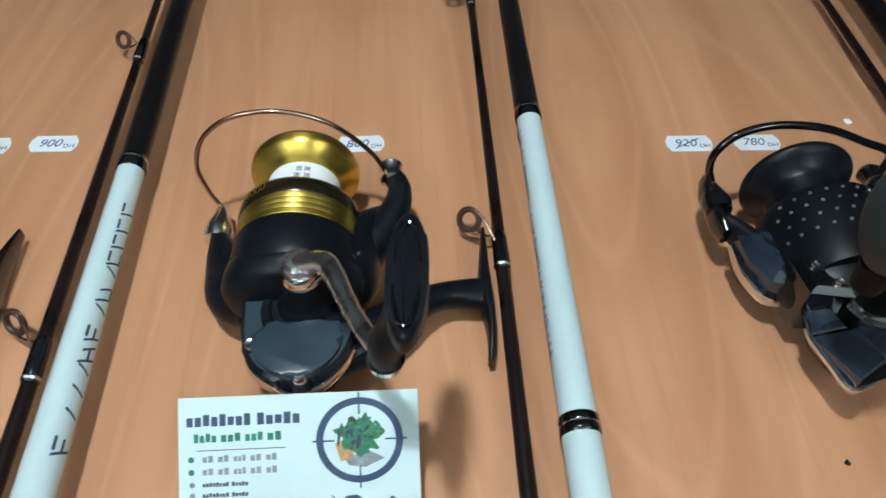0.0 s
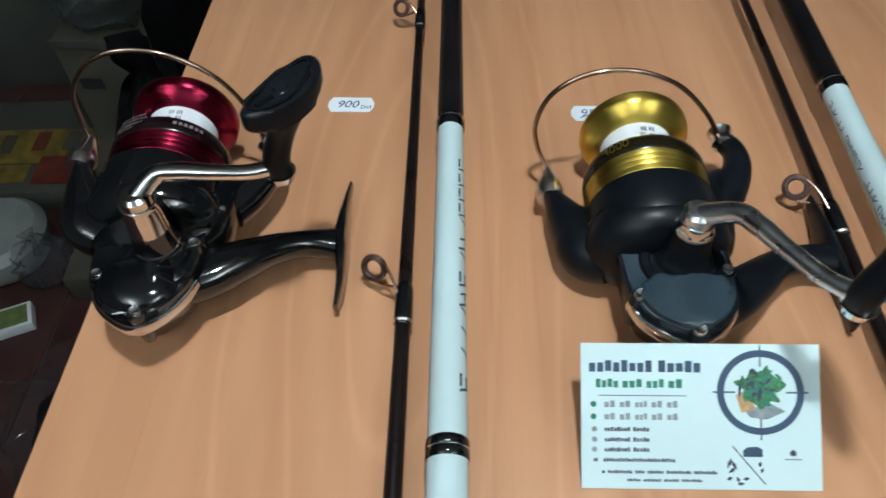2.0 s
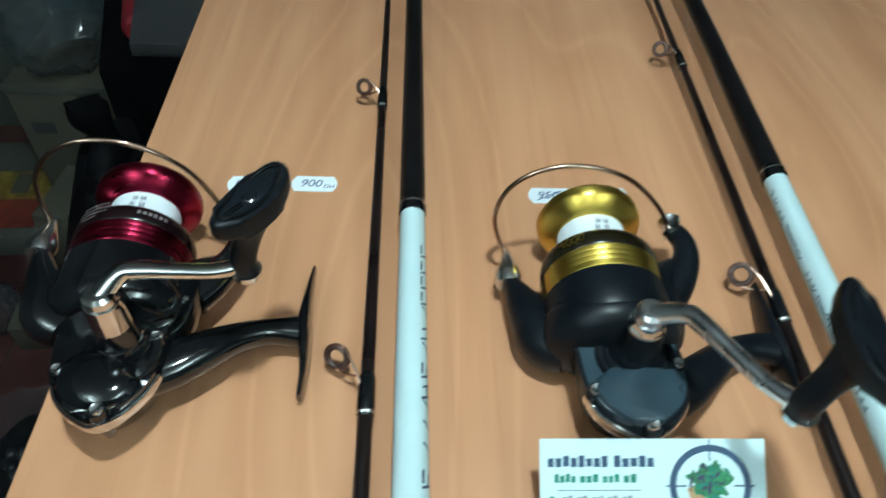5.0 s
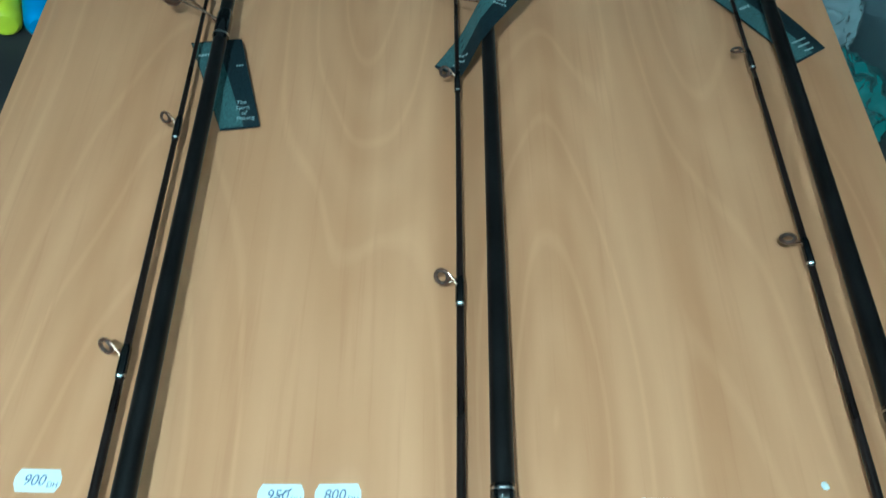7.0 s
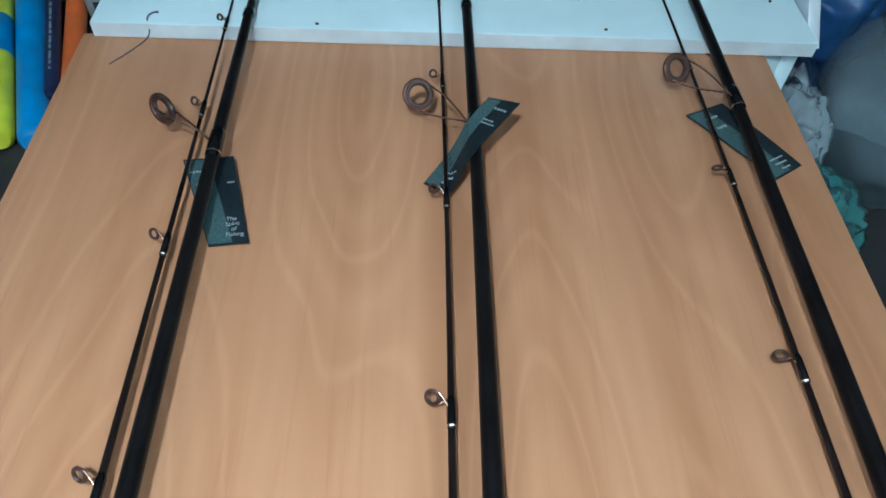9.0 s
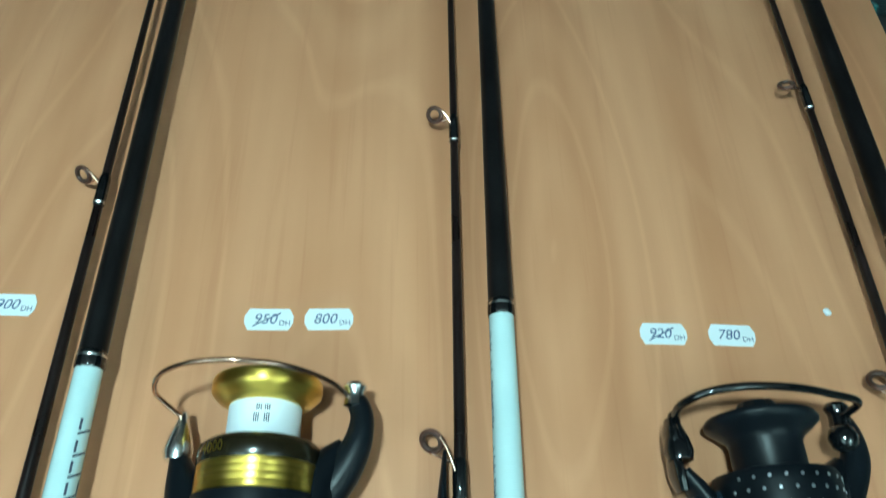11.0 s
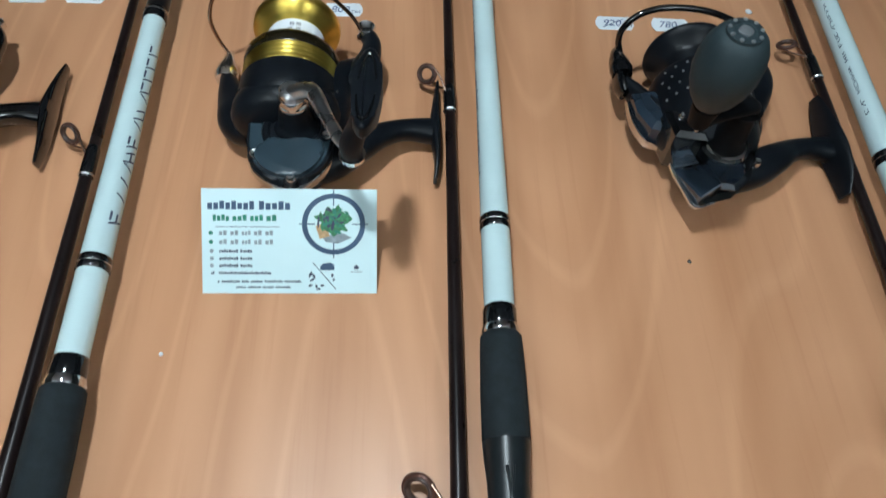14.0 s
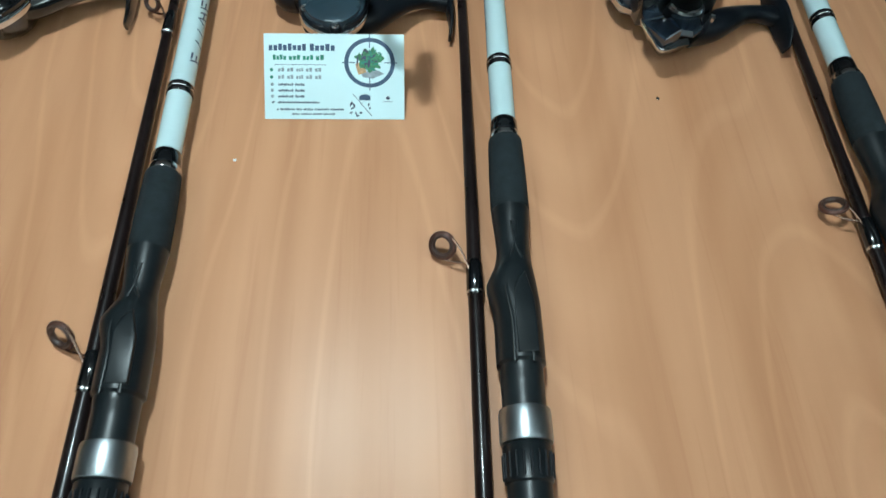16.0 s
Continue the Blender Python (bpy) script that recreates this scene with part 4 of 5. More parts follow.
round_reel("fishing_reel", "glossy black spinning reel with red spool and chrome crank", (RX, 0.0115), 2.4, RED, DARK_RED, GLOSS_BLACK, GLOSS_BLACK, CHROME,
           (0.010, 0.145, 0.065), (0.0635, 0.154, 0.072), (0.0705, 0.1555, 0.101), (0.62, 1.0), "", 8.0, True, bail_h=0.0245, bail_dy=-0.006, foot_dy=-0.0065, stout=0.84, heel=0.006, knob=(0.0190, 0.0080), x_foot=0.0790)


def angular_reel(place):
    """The black reel with a perforated spool, faceted housing and a large egg-shaped knob."""
    reel = thing("fishing_reel", "black angular spinning reel with perforated spool and egg-shaped knob", "fishing reel", (place[0], place[1], TOP), 0, "reels on the table")
    h = 0.0262
    spool = part("spool", on_axis(lathe([(0.193, 0.0162), (0.2095, 0.0164), (0.2125, 0.0180), (0.2160, 0.0228), (0.2182, 0.0254), (0.2195, 0.0257), (0.2212, 0.0249), (0.2208, 0.020), (0.2188, 0.014), (0.2188, 0)], 56), h, 0, 0.0015), MATT_BLACK, reel, "flared satin black spool lip")
    skirt = part("spool_skirt", on_axis(lathe([(0.158, 0.0250), (0.166, 0.0272), (0.190, 0.0275), (0.1945, 0.0273), (0.1962, 0.0264), (0.1968, 0.0240), (0.198, 0.0165)], 56), h), MATT_BLACK, reel, "black perforated spool skirt")
    for row, (y, r) in enumerate(((0.1920, 0.0275), (0.1868, 0.0275), (0.1808, 0.0274), (0.1745, 0.0273))):
        for k in range(10):
            a = 0.4 + (k + 0.5 * (row % 2)) * 0.24
            hole = lathe([(0, 0.0), (0.0001, 0.0008), (0.0006, 0.0006), (0.0007, 0)], 8, axis="X")
            turned(hole, Matrix.Rotation(-a, 4, "Y") @ Matrix.Translation((r - 0.0002, y, 0)))
            part("drilled_hole", on_axis(hole, h), STUD, skirt)
    part("drag_knob", on_axis(lathe([(0.218, 0.0105), (0.226, 0.0102), (0.229, 0.0085), (0.2295, 0)], 12), h, 0, 0.0015), MATT_BLACK, reel, "ridged drag knob", angle=20)
    rotor = part("rotor", on_axis(flattened(lathe([(0.147, 0.0), (0.147, 0.020), (0.150, 0.0245), (0.155, 0.0272), (0.161, 0.0285), (0.1655, 0.0288), (0.168, 0.0278), (0.168, 0.0)], 40), 0.74), h - 0.001), MATT_BLACK, reel, "black rotor cup")
    part("rotor_rib", on_axis(flattened(lathe([(0.1625, 0.0286), (0.164, 0.0298), (0.1665, 0.0298), (0.168, 0.0282)], 40), 0.76), h - 0.001), GLOSS_BLACK, rotor)
    bail_and_arms(reel, h - 0.004, 5, GLOSS_BLACK, 0.0019, MATT_BLACK, GLOSS_BLACK, lift=-0.015, dy=-0.003, stout=0.8, wide=0.009, linked=True)
    plate = sweep([(-0.0435, 0.2255, 0.001, 0.0024, 0.0040), (-0.0445, 0.219, 0.001, 0.0028, 0.0066), (-0.0445, 0.210, 0.0, 0.0024, 0.0052), (-0.0440, 0.201, 0.0, 0.0028, 0.0070), (-0.0425, 0.193, 0.0, 0.0024, 0.0045)], 14, 5, square=0.3)
    part("side_plate", on_axis(plate, h - 0.004, 5, -0.003), GLOSS_BLACK, reel, "flat lobed black side plate")
    part("roller_ball", lathe([(-0.0065, 0.0), (-0.006, 0.003), (-0.004, 0.0056), (0.0, 0.0068), (0.004, 0.0056), (0.006, 0.003), (0.0065, 0)], 24, (0.037, 0.2135, 0.0285)), GLOSS_BLACK, reel, "round glossy roller cover")
    facet = [(-0.021, 0.174), (-0.0225, 0.152), (-0.0248, 0.136), (-0.0165, 0.1135), (0.003, 0.1185), (0.014, 0.128), (0.025, 0.142), (0.022, 0.170), (0.0, 0.178)]
    shell = prism(facet, 0.004, 0.028, 0.003, 1)
    for v in shell.verts:
        k = 1 - 0.40 * max(0.0, (0.025 - v.co.z) / 0.021)
        v.co.x, v.co.y = 0.002 + (v.co.x - 0.002) * k, 0.153 + (v.co.y - 0.153) * k
    part("body", shell, GLOSS_BLACK, reel, "faceted glossy black housing", angle=15)
    part("side_cover", prism([(-0.011, 0.136), (-0.005, 0.1215), (0.004, 0.1200), (0.0125, 0.128), (0.013, 0.142), (-0.002, 0.147)], 0.027, 0.0325, 0.0022, 1), BLUE_GLOSS, reel, "faceted side cover", angle=15)
    for rim, name in (([(-0.0225, 0.150), (-0.0250, 0.1365), (-0.0120, 0.1365), (-0.0140, 0.150)], "upper_facet"), ([(-0.0250, 0.1355), (-0.0165, 0.1130), (-0.0055, 0.1190), (-0.0120, 0.1355)], "corner_facet")):
        plane = prism(rim, 0.0255, 0.0310, 0.0008, 1)
        for v in plane.verts:
            if v.co.z > 0.028:
                v.co.z += 0.35 * (v.co.x + 0.017) - 0.12 * (v.co.y - 0.135)
        part(name, plane, BLUE_GLOSS, reel, "glossy slanted facet", angle=15)
    part("chrome_trim", sweep([(-0.0253, 0.1400, 0.0262, 0.0007, 0.0012), (-0.0250, 0.1350, 0.0262, 0.0009, 0.0016), (-0.0212, 0.1235, 0.0255, 0.0010, 0.0016), (-0.0168, 0.1128, 0.0250, 0.0010, 0.0016), (-0.0060, 0.1160, 0.0245, 0.0007, 0.0010)], 10, 4), STEEL, reel, "bright steel corner trim")
    part("rotor_trim", sweep([(-0.0402, 0.188, 0.022, 0.0008, 0.002), (-0.0398, 0.174, 0.021, 0.001, 0.003), (-0.0340, 0.1612, 0.019, 0.001, 0.003), (-0.026, 0.1585, 0.017, 0.0008, 0.002)], 10, 5), CHROME, reel, "bright edge trim")
    part("rotor_block", prism([(-0.0395, 0.187), (-0.0385, 0.174), (-0.0325, 0.1615), (-0.017, 0.158), (-0.013, 0.176), (-0.027, 0.190)], 0.010, 0.033, 0.0035, 1), BLUE_GLOSS, reel, angle=15)
    part("gear_plate", prism([(-0.0275, 0.166), (-0.0250, 0.1485), (-0.008, 0.1455), (-0.005, 0.158), (-0.015, 0.168)], 0.012, 0.0415, 0.0025, 1), GLOSS_BLACK, reel, "glossy faceted plate under the spool", angle=15)
    for sx, sy in ((-0.0200, 0.1600), (-0.0140, 0.1510)):
        screw(reel, sx, sy, 0.0425, 0.0018)
    for sx, sy in ((-0.0185, 0.164), (-0.0165, 0.154), (-0.005, 0.156), (0.012, 0.137), (0.0215, 0.140)):
        screw(reel, sx, sy, 0.0295)
    boss = part("crank_boss", lathe([(0.024, 0.014), (0.031, 0.0138), (0.035, 0.0112), (0.040, 0.0086), (0.058, 0.0074), (0.062, 0.0088), (0.066, 0.0)], 30, (0.0035, 0.148, 0), "Z"), DEEP_BLACK, reel, "tall tapered crank socket")
    part("collar", lathe([(0.0318, 0.0126), (0.0335, 0.0132), (0.0355, 0.0122), (0.036, 0.0108)], 30, (0.0035, 0.148, 0), "Z"), CHROME, boss, "notched chrome collar")
    crank_arm(reel, (0.0035, 0.148, 0.064), (-0.0305, 0.1245, 0.080), DEEP_BLACK, 0.0062, 0.0045, 0.004)
    kx, ky = -0.0320, 0.1240
    egg = lathe([(0.0895, 0.0000), (0.0895, 0.0055), (0.0919, 0.0074), (0.0965, 0.0103), (0.1031, 0.0129), (0.1106, 0.0144), (0.1172, 0.0144), (0.1238, 0.0133), (0.1290, 0.0109), (0.1315, 0.0078), (0.1320, 0.0000)], 44, (kx, ky, 0), "Z")
    knob = part("egg_knob", egg, RUBBER, reel, "large matt grey egg-shaped knob")
    part("knob_collar", lathe([(0.078, 0.0), (0.078, 0.0050), (0.0895, 0.0066), (0.0905, 0.0058)], 28, (kx, ky, 0), "Z"), DEEP_BLACK, knob)
    cap = part("knob_cap", lathe([(0.1310, 0.0080), (0.1326, 0.0077), (0.1330, 0.0056), (0.1321, 0.0050), (0.1321, 0)], 30, (kx, ky, 0), "Z"), RUBBER, knob)
    for k in range(9):
        a = 2 * math.pi * k / 9
        part("cap_stud", lathe([(0.1321, 0.0010), (0.1332, 0.0009), (0.1335, 0)], 8, (kx + 0.0065 * math.cos(a), ky + 0.0065 * math.sin(a), 0), "Z"), STUD, cap, "small bright stud")
    part("cap_plate", prism([(kx + 0.0026 * math.cos(u) + 0.0006 * math.cos(3 * u), ky + 0.0034 * math.sin(u)) for u in [2 * math.pi * k / 18 for k in range(18)]], 0.1319, 0.1330, 0.0003), STUD, cap)
    reel_foot(reel, None, 0.018, MATT_BLACK, 0.0790, 0.35, -0.0070)
    return reel


angular_reel((BX, -0.001))

# ---- business card leaning on the gold reel ----
card = thing("business_card", "white printed business card leaning on the gold-spool reel", "card")
ang = math.degrees(math.atan2(0.0305, 0.0425))
card.matrix_world = pose(-0.0885, 0.0745, TOP + 0.0003, ang, 0, 0.0)
CW, CH = 0.0868, 0.0525
part("sheet", box(0, CW, 0, CH, 0, 0.00035), CARD, card, "white glossy card", smooth=False)


def flat(outline, name, mat, z=0.00042, label=""):
    bm = bmesh.new()
    bm.faces.new([bm.verts.new((x, y, z)) for x, y in outline])
    return part(name, bm, mat, card, label, smooth=False)


def bars(x0, y, words, h, mat, name="print_bar", gap=0.0009):
    """A line of unreadable writing: each word a run of narrow upright bars."""
    x = x0
    for w in words:
        count = max(1, round(w / (h * 0.72)))
        bm = bmesh.new()
        for k in range(count):
            a, b = x + w * k / count, x + w * (k + 0.78) / count
            lo, hi = y + h * (0.0, 0.0, 0.06)[k % 3], y + h * (1.0, 0.78, 0.80, 0.76, 0.98)[(k * 3 + count) % 5]
            bm.faces.new([bm.verts.new((p, q, 0.00042)) for p, q in ((a, lo), (b, lo), (b, hi), (a, hi))])
        part(name, bm, mat, card, smooth=False)
        x += w + gap


bars(0.0030, 0.0420, [0.0235, 0.0160], 0.0043, INK_BLUE, gap=0.0018)
bars(0.0055, 0.0363, [0.0085, 0.0075, 0.0068, 0.0055], 0.0032, INK_GREEN, gap=0.0012)
flat([(0.0065, 0.0333), (0.0385, 0.0333), (0.0385, 0.0336), (0.0065, 0.0336)], "rule", INK)
for yy in (0.0292, 0.0247):
    flat([(0.0045 + 0.0011 * math.cos(a), yy + 0.0011 + 0.0011 * math.sin(a)) for a in [2 * math.pi * k / 12 for k in range(12)]], "print_dot", INK_GREEN)
    bars(0.0085, yy, [0.0042, 0.0042, 0.0046, 0.0042, 0.0042], 0.0024, INK_GREY, gap=0.0014)
for yy in (0.0205, 0.0168, 0.0132):
    flat([(0.0048 + 0.001 * math.cos(a), yy + 0.0008 + 0.001 * math.sin(a)) for a in [2 * math.pi * k / 12 for k in range(12)]], "print_dot", INK_GREY)
    bars(0.0085, yy, [0.0095, 0.006], 0.0016, INK)
bars(0.0045, 0.0096, [0.0016, 0.026], 0.0014, INK, gap=0.002)
bars(0.0075, 0.0054, [0.0012, 0.009, 0.0035, 0.006, 0.009, 0.0085], 0.0013, INK)
bars(0.0165, 0.0026, [0.005, 0.0065, 0.0055, 0.0075], 0.0011, INK)
cx, cy = 0.0652, 0.0350
bm = bmesh.new()
for k in range(48):
    a, b = 2 * math.pi * k / 48, 2 * math.pi * (k + 1) / 48
    v = [bm.verts.new((cx + r * math.cos(u), cy + r * math.sin(u) * 0.97, 0.00042)) for r, u in ((0.0158, a), (0.0158, b), (0.0132, b), (0.0132, a))]
    bm.faces.new(v)
part("emblem_ring", bm, INK_BLUE, card, "navy printed ring", smooth=False)
for k in range(4):
    a = math.pi / 2 * k
    c, s = math.cos(a), math.sin(a)
    q = [(r * c - w * s, r * s + w * c) for r, w in ((0.0092, -0.0003), (0.0172, -0.0003), (0.0172, 0.0003), (0.0092, 0.0003))]
    flat([(cx + x, cy + y) for x, y in q], "cross_hair", INK_BLUE, 0.00048)
rnd = random.Random(11)
flat([(cx - 0.009, cy - 0.001), (cx - 0.004, cy + 0.001), (cx - 0.002, cy - 0.006), (cx - 0.007, cy - 0.0075)], "emblem_patch", INK_TAN, 0.00046)
flat([(cx - 0.006, cy - 0.0062), (cx + 0.004, cy - 0.0042), (cx + 0.009, cy - 0.0068), (cx + 0.002, cy - 0.0098), (cx - 0.004, cy - 0.009)], "emblem_patch", INK_GREY, 0.00045)
flat([(cx + (0.0078 + 0.0016 * math.sin(5 * a) + 0.0009 * math.sin(9 * a + 1)) * math.cos(a), cy + 0.0016 + (0.0066 + 0.0013 * math.sin(7 * a)) * math.sin(a)) for a in [2 * math.pi * k / 40 for k in range(40)]], "emblem_foliage", INK_LEAF, 0.00047)
for k in range(34):
    a = rnd.uniform(0, 6.28)
    r = rnd.uniform(0, 0.0082)
    px, py, l, w, t = cx + r * math.cos(a), cy + 0.0018 + r * 0.8 * math.sin(a), rnd.uniform(0.0014, 0.0036), rnd.uniform(0.0005, 0.0012), rnd.uniform(0, 3.14)
    o = [(-l, 0), (-l * 0.3, w), (l * 0.6, w * 0.7), (l, 0), (l * 0.3, -w), (-l * 0.5, -w * 0.7)]
    flat([(px + x * math.cos(t) - y * math.sin(t), py + x * math.sin(t) + y * math.cos(t)) for x, y in o], "emblem_leaf", rnd.choice((INK_LEAF, INK_LEAF, INK_GREEN, INK_GREEN, INK)), 0.0005 + 0.00001 * k)
flat([(0.0545, 0.0155), (0.0549, 0.0157), (0.0665, 0.0022), (0.0661, 0.0020)], "drawn_rod", INK)
flat([(0.0585, 0.0118), (0.0655, 0.0118), (0.0655, 0.0145), (0.0635, 0.0155), (0.0600, 0.0152), (0.0585, 0.014)], "drawn_box", INK_BLUE)
for x, y, l, t in ((0.0535, 0.0095, 0.0022, 1.2), (0.0552, 0.0088, 0.002, 2.1), (0.0545, 0.0070, 0.0018, 0.6), (0.0645, 0.0092, 0.0012, 1.4), (0.0652, 0.0070, 0.001, 1.2), (0.0535, 0.0040, 0.0013, 0.4), (0.0565, 0.0036, 0.0012, 1.9), (0.0595, 0.0040, 0.0013, 0.2), (0.0575, 0.0022, 0.0014, 0.1)):
    flat([(x + u * l * math.cos(t) - v * 0.0007 * math.sin(t), y + u * l * math.sin(t) + v * 0.0007 * math.cos(t)) for u, v in ((-1, 0), (0, 1), (1, 0), (0, -1))], "drawn_mark", INK)
flat([(0.0755, 0.0123), (0.0775, 0.0123), (0.0778, 0.0135), (0.0765, 0.0146), (0.0752, 0.0135)], "drawn_mark", INK)
bars(0.0735, 0.0108, [0.006], 0.0005, INK)


# ---- price tags ----
def price_tag(x, y, text, struck, rz):
    tag = thing("price_tag", "small white paper price tag, " + ("old price struck through" if struck else "handwritten price"), "price tag", (x, y, TOP), rz, "price tags on the table")
    w, h = 0.0128, 0.0062
    out = [(-w, -0.002), (-w + 0.0022, -h), (w - 0.0022, -h), (w, -0.002), (w, 0.002), (w - 0.0022, h), (-w + 0.0022, h), (-w, 0.002)]
    part("paper", prism(out, 0.0001, 0.0004), PAPER, tag, smooth=False)
    lettering("price", text, 0.0082, PEN, tag, pose(-0.002, 0, 0.00046), shear=0.2)
    lettering("unit", "DH", 0.0042, PEN, tag, pose(0.0085, -0.0022, 0.00046))
    if struck:
        bm = bmesh.new()
        bm.faces.new([bm.verts.new(p) for p in ((-0.0085, -0.0038, 0.00055), (-0.0082, -0.0044, 0.00055), (0.0062, 0.0034, 0.00055), (0.0058, 0.0040, 0.00055))])
        part("strike_line", bm, PEN, tag, smooth=False)
    return tag


price_tag(-0.2297, 0.2905, "1150", True, 1)
price_tag(-0.1940, 0.2911, "900", False, -1)
price_tag(-0.0597, 0.2838, "950", True, 0)
price_tag(-0.0282, 0.2842, "800", False, 1)
price_tag(0.1515, 0.2772, "920", True, -1)
price_tag(0.1892, 0.2766, "780", False, -2)


# ---- hang tags ----
def hang_tag(label, corners, mat_b, lines, word=None, drape=None, panel=(0.5, 0.6)):
    """A stiff printed tag; corners: far left, far right, near right, near left. drape: height over the table by x, where it bends over a rod."""
    tag = thing("hang_tag", label, "tag", group="hang tags on the rods")
    c = [Vector(p) for p in corners]
    o = sum(c, Vector()) / 4
    tag.matrix_world = Matrix.Translation(o)
    up = (c[1] - c[0]).cross(c[3] - c[0]).normalized()
    up = Vector((0, 0, 1)) if drape else (up if up.z > 0 else -up)

    def bend(p, lift):
        if drape:
            p.z = TOP + float(np.interp(p.x + o.x, drape[0], drape[1])) - o.z + lift
        return p

    def spot(u, v, lift=0.0006):
        p = c[0] * (1 - u) * (1 - v) + c[1] * u * (1 - v) + c[2] * u * v + c[3] * (1 - u) * v - o
        return bend(p, lift) if drape else p + up * (lift + 0.0012 * math.sin(v * 3.1))

    def sheet_of(u0, u1a, u1b, v0, v1, low, high):
        bm = bmesh.new()
        g = {}
        for i in range(13):
            for j in range(17):
                v = v0 + (v1 - v0) * j / 16
                u = u0 + ((u1a + (u1b - u1a) * j / 16) - u0) * i / 12
                g[i, j, 0], g[i, j, 1] = bm.verts.new(spot(u, v, low)), bm.verts.new(spot(u, v, high))
        for i in range(12):
            for j in range(16):
                for k in (0, 1):
                    bm.faces.new([g[i, j, k], g[i + 1, j, k], g[i + 1, j + 1, k], g[i, j + 1, k]])
        rim = [(i, 0) for i in range(13)] + [(12, j) for j in range(1, 17)] + [(i, 16) for i in range(11, -1, -1)] + [(0, j) for j in range(15, 0, -1)]
        for p, q in zip(rim, rim[1:] + rim[:1]):
            bm.faces.new([g[(*p, 0)], g[(*q, 0)], g[(*q, 1)], g[(*p, 1)]])
        return bm

    part("printed_card", sheet_of(0, 1, 1, 0, 1, 0.0, 0.0004), TAG_DARK, tag, "dark slate printed card")
    ex = (c[1] - c[0] + c[2] - c[3]).normalized()
    if drape:
        ex = Vector((ex.x, ex.y, 0)).normalized()
    ey = up.cross(ex).normalized()

    def laid(bm, u, v, lift):
        p = spot(u, v, lift)
        turned(bm, Matrix(((ex.x, ey.x, up.x, p.x), (ex.y, ey.y, up.y, p.y), (ex.z, ey.z, up.z, p.z), (0, 0, 0, 1))))
        if drape:
            for vert in bm.verts:
                vert.co = bend(vert.co, lift + vert.co.z - p.z)
        return bm

    for u, v, w, hgt in lines:
        count = max(3, int(w / 0.0022))
        bar = bmesh.new()
        for k in range(count):
            x = -w / 2 + w * k / count
            box(x, x + w / count * 0.68, -hgt * (0.3 + 0.1 * (k % 2)), hgt * 0.34, 0, 0.0002, bm=bar)
        part("print_bar", laid(bar, u, v, 0.0008), TAG_INK, tag, smooth=False)
    if word:
        u, v, rows, size = word
        for k, row in enumerate(rows):
            p = spot(u, v + 0.055 * k, 0.0009)
            m = Matrix(((ex.x, ey.x, up.x, p.x), (ex.y, ey.y, up.y, p.y), (ex.z, ey.z, up.z, p.z), (0, 0, 0, 1)))
            lettering("slogan", row, size, TAG_INK, tag, m)
    # Lighter half: teal print, and the light on the tag's fold as colour.
    if mat_b:
        part("teal_panel", sheet_of(0.02, panel[0], panel[1], 0.02, 0.98, 0.0003, 0.0006), mat_b, tag, "lighter teal-grey panel, print and painted lit fold")
    return tag


Z = TOP
hang_tag("dark slate hang tag with pale slogan under the rod", [(-0.168, 0.626, Z + 0.0045), (-0.128, 0.628, Z + 0.008), (-0.1035, 0.543, Z + 0.004), (-0.1325, 0.540, Z + 0.002)], TAG_TEAL,
         [(0.2, 0.17, 0.010, 0.003), (0.25, 0.32, 0.008, 0.0022), (0.25, 0.38, 0.009, 0.0022), (0.86, 0.33, 0.006, 0.0022)], (0.7, 0.74, ["The", "Spirit", "of", "Fishing"], 0.0050))
hang_tag("dark slate hang tag twisted across the rod", [(0.076, 0.677, Z + 0.034), (0.101, 0.667, Z + 0.036), (0.043, 0.588, Z + 0.009), (0.023, 0.606, Z + 0.004)], TAG_TEAL,
         [(0.66, 0.14, 0.011, 0.0034), (0.60, 0.30, 0.010, 0.0026), (0.66, 0.345, 0.012, 0.0022), (0.62, 0.82, 0.008, 0.0022), (0.62, 0.87, 0.009, 0.0022), (0.62, 0.92, 0.006, 0.0022)],
         drape=((0.02, 0.036, 0.0445, 0.0575, 0.0665, 0.105), (0.003, 0.0085, 0.0118, 0.0295, 0.0325, 0.037)), panel=(0.42, 0.5))
hang_tag("dark slate hang tag lying under the rod near the bags", [(0.255, 0.697, Z + 0.003), (0.290, 0.711, Z + 0.006), (0.340, 0.637, Z + 0.003), (0.313, 0.620, Z + 0.002)], TAG_TEAL,
         [(0.4, 0.14, 0.012, 0.003), (0.35, 0.28, 0.010, 0.004), (0.6, 0.82, 0.014, 0.0022), (0.6, 0.88, 0.012, 0.0022), (0.6, 0.94, 0.009, 0.0022)])


# ---- specks and crumbs ----
def crumb(name, label, x, y, z, r, mat, seed):
    bm = bmesh.new()
    bmesh.ops.create_icosphere(bm, subdivisions=2, radius=r)
    for v in bm.verts:
        v.co *= 1 + 0.35 * noise.noise(v.co * 900 + Vector((seed, 0, 0)))
        v.co.z = v.co.z * 0.5 + r * 0.45
    ob = part(name, bm, mat)
    ob.location = (x, y, z)
    return tagged(ob, label, "debris")


crumb("crumb", "tiny pale crumb on the table", 0.2462, 0.2907, TOP, 0.0023, PAPER, 1)
crumb("crumb", "tiny dark dirt speck on the table", 0.1643, 0.0937, TOP, 0.0012, GLOSS_BLACK, 2)
crumb("crumb", "tiny pale crumb on the table", -0.1034, 0.0418, TOP, 0.0010, PAPER, 3)
SH = TOP + 0.0166
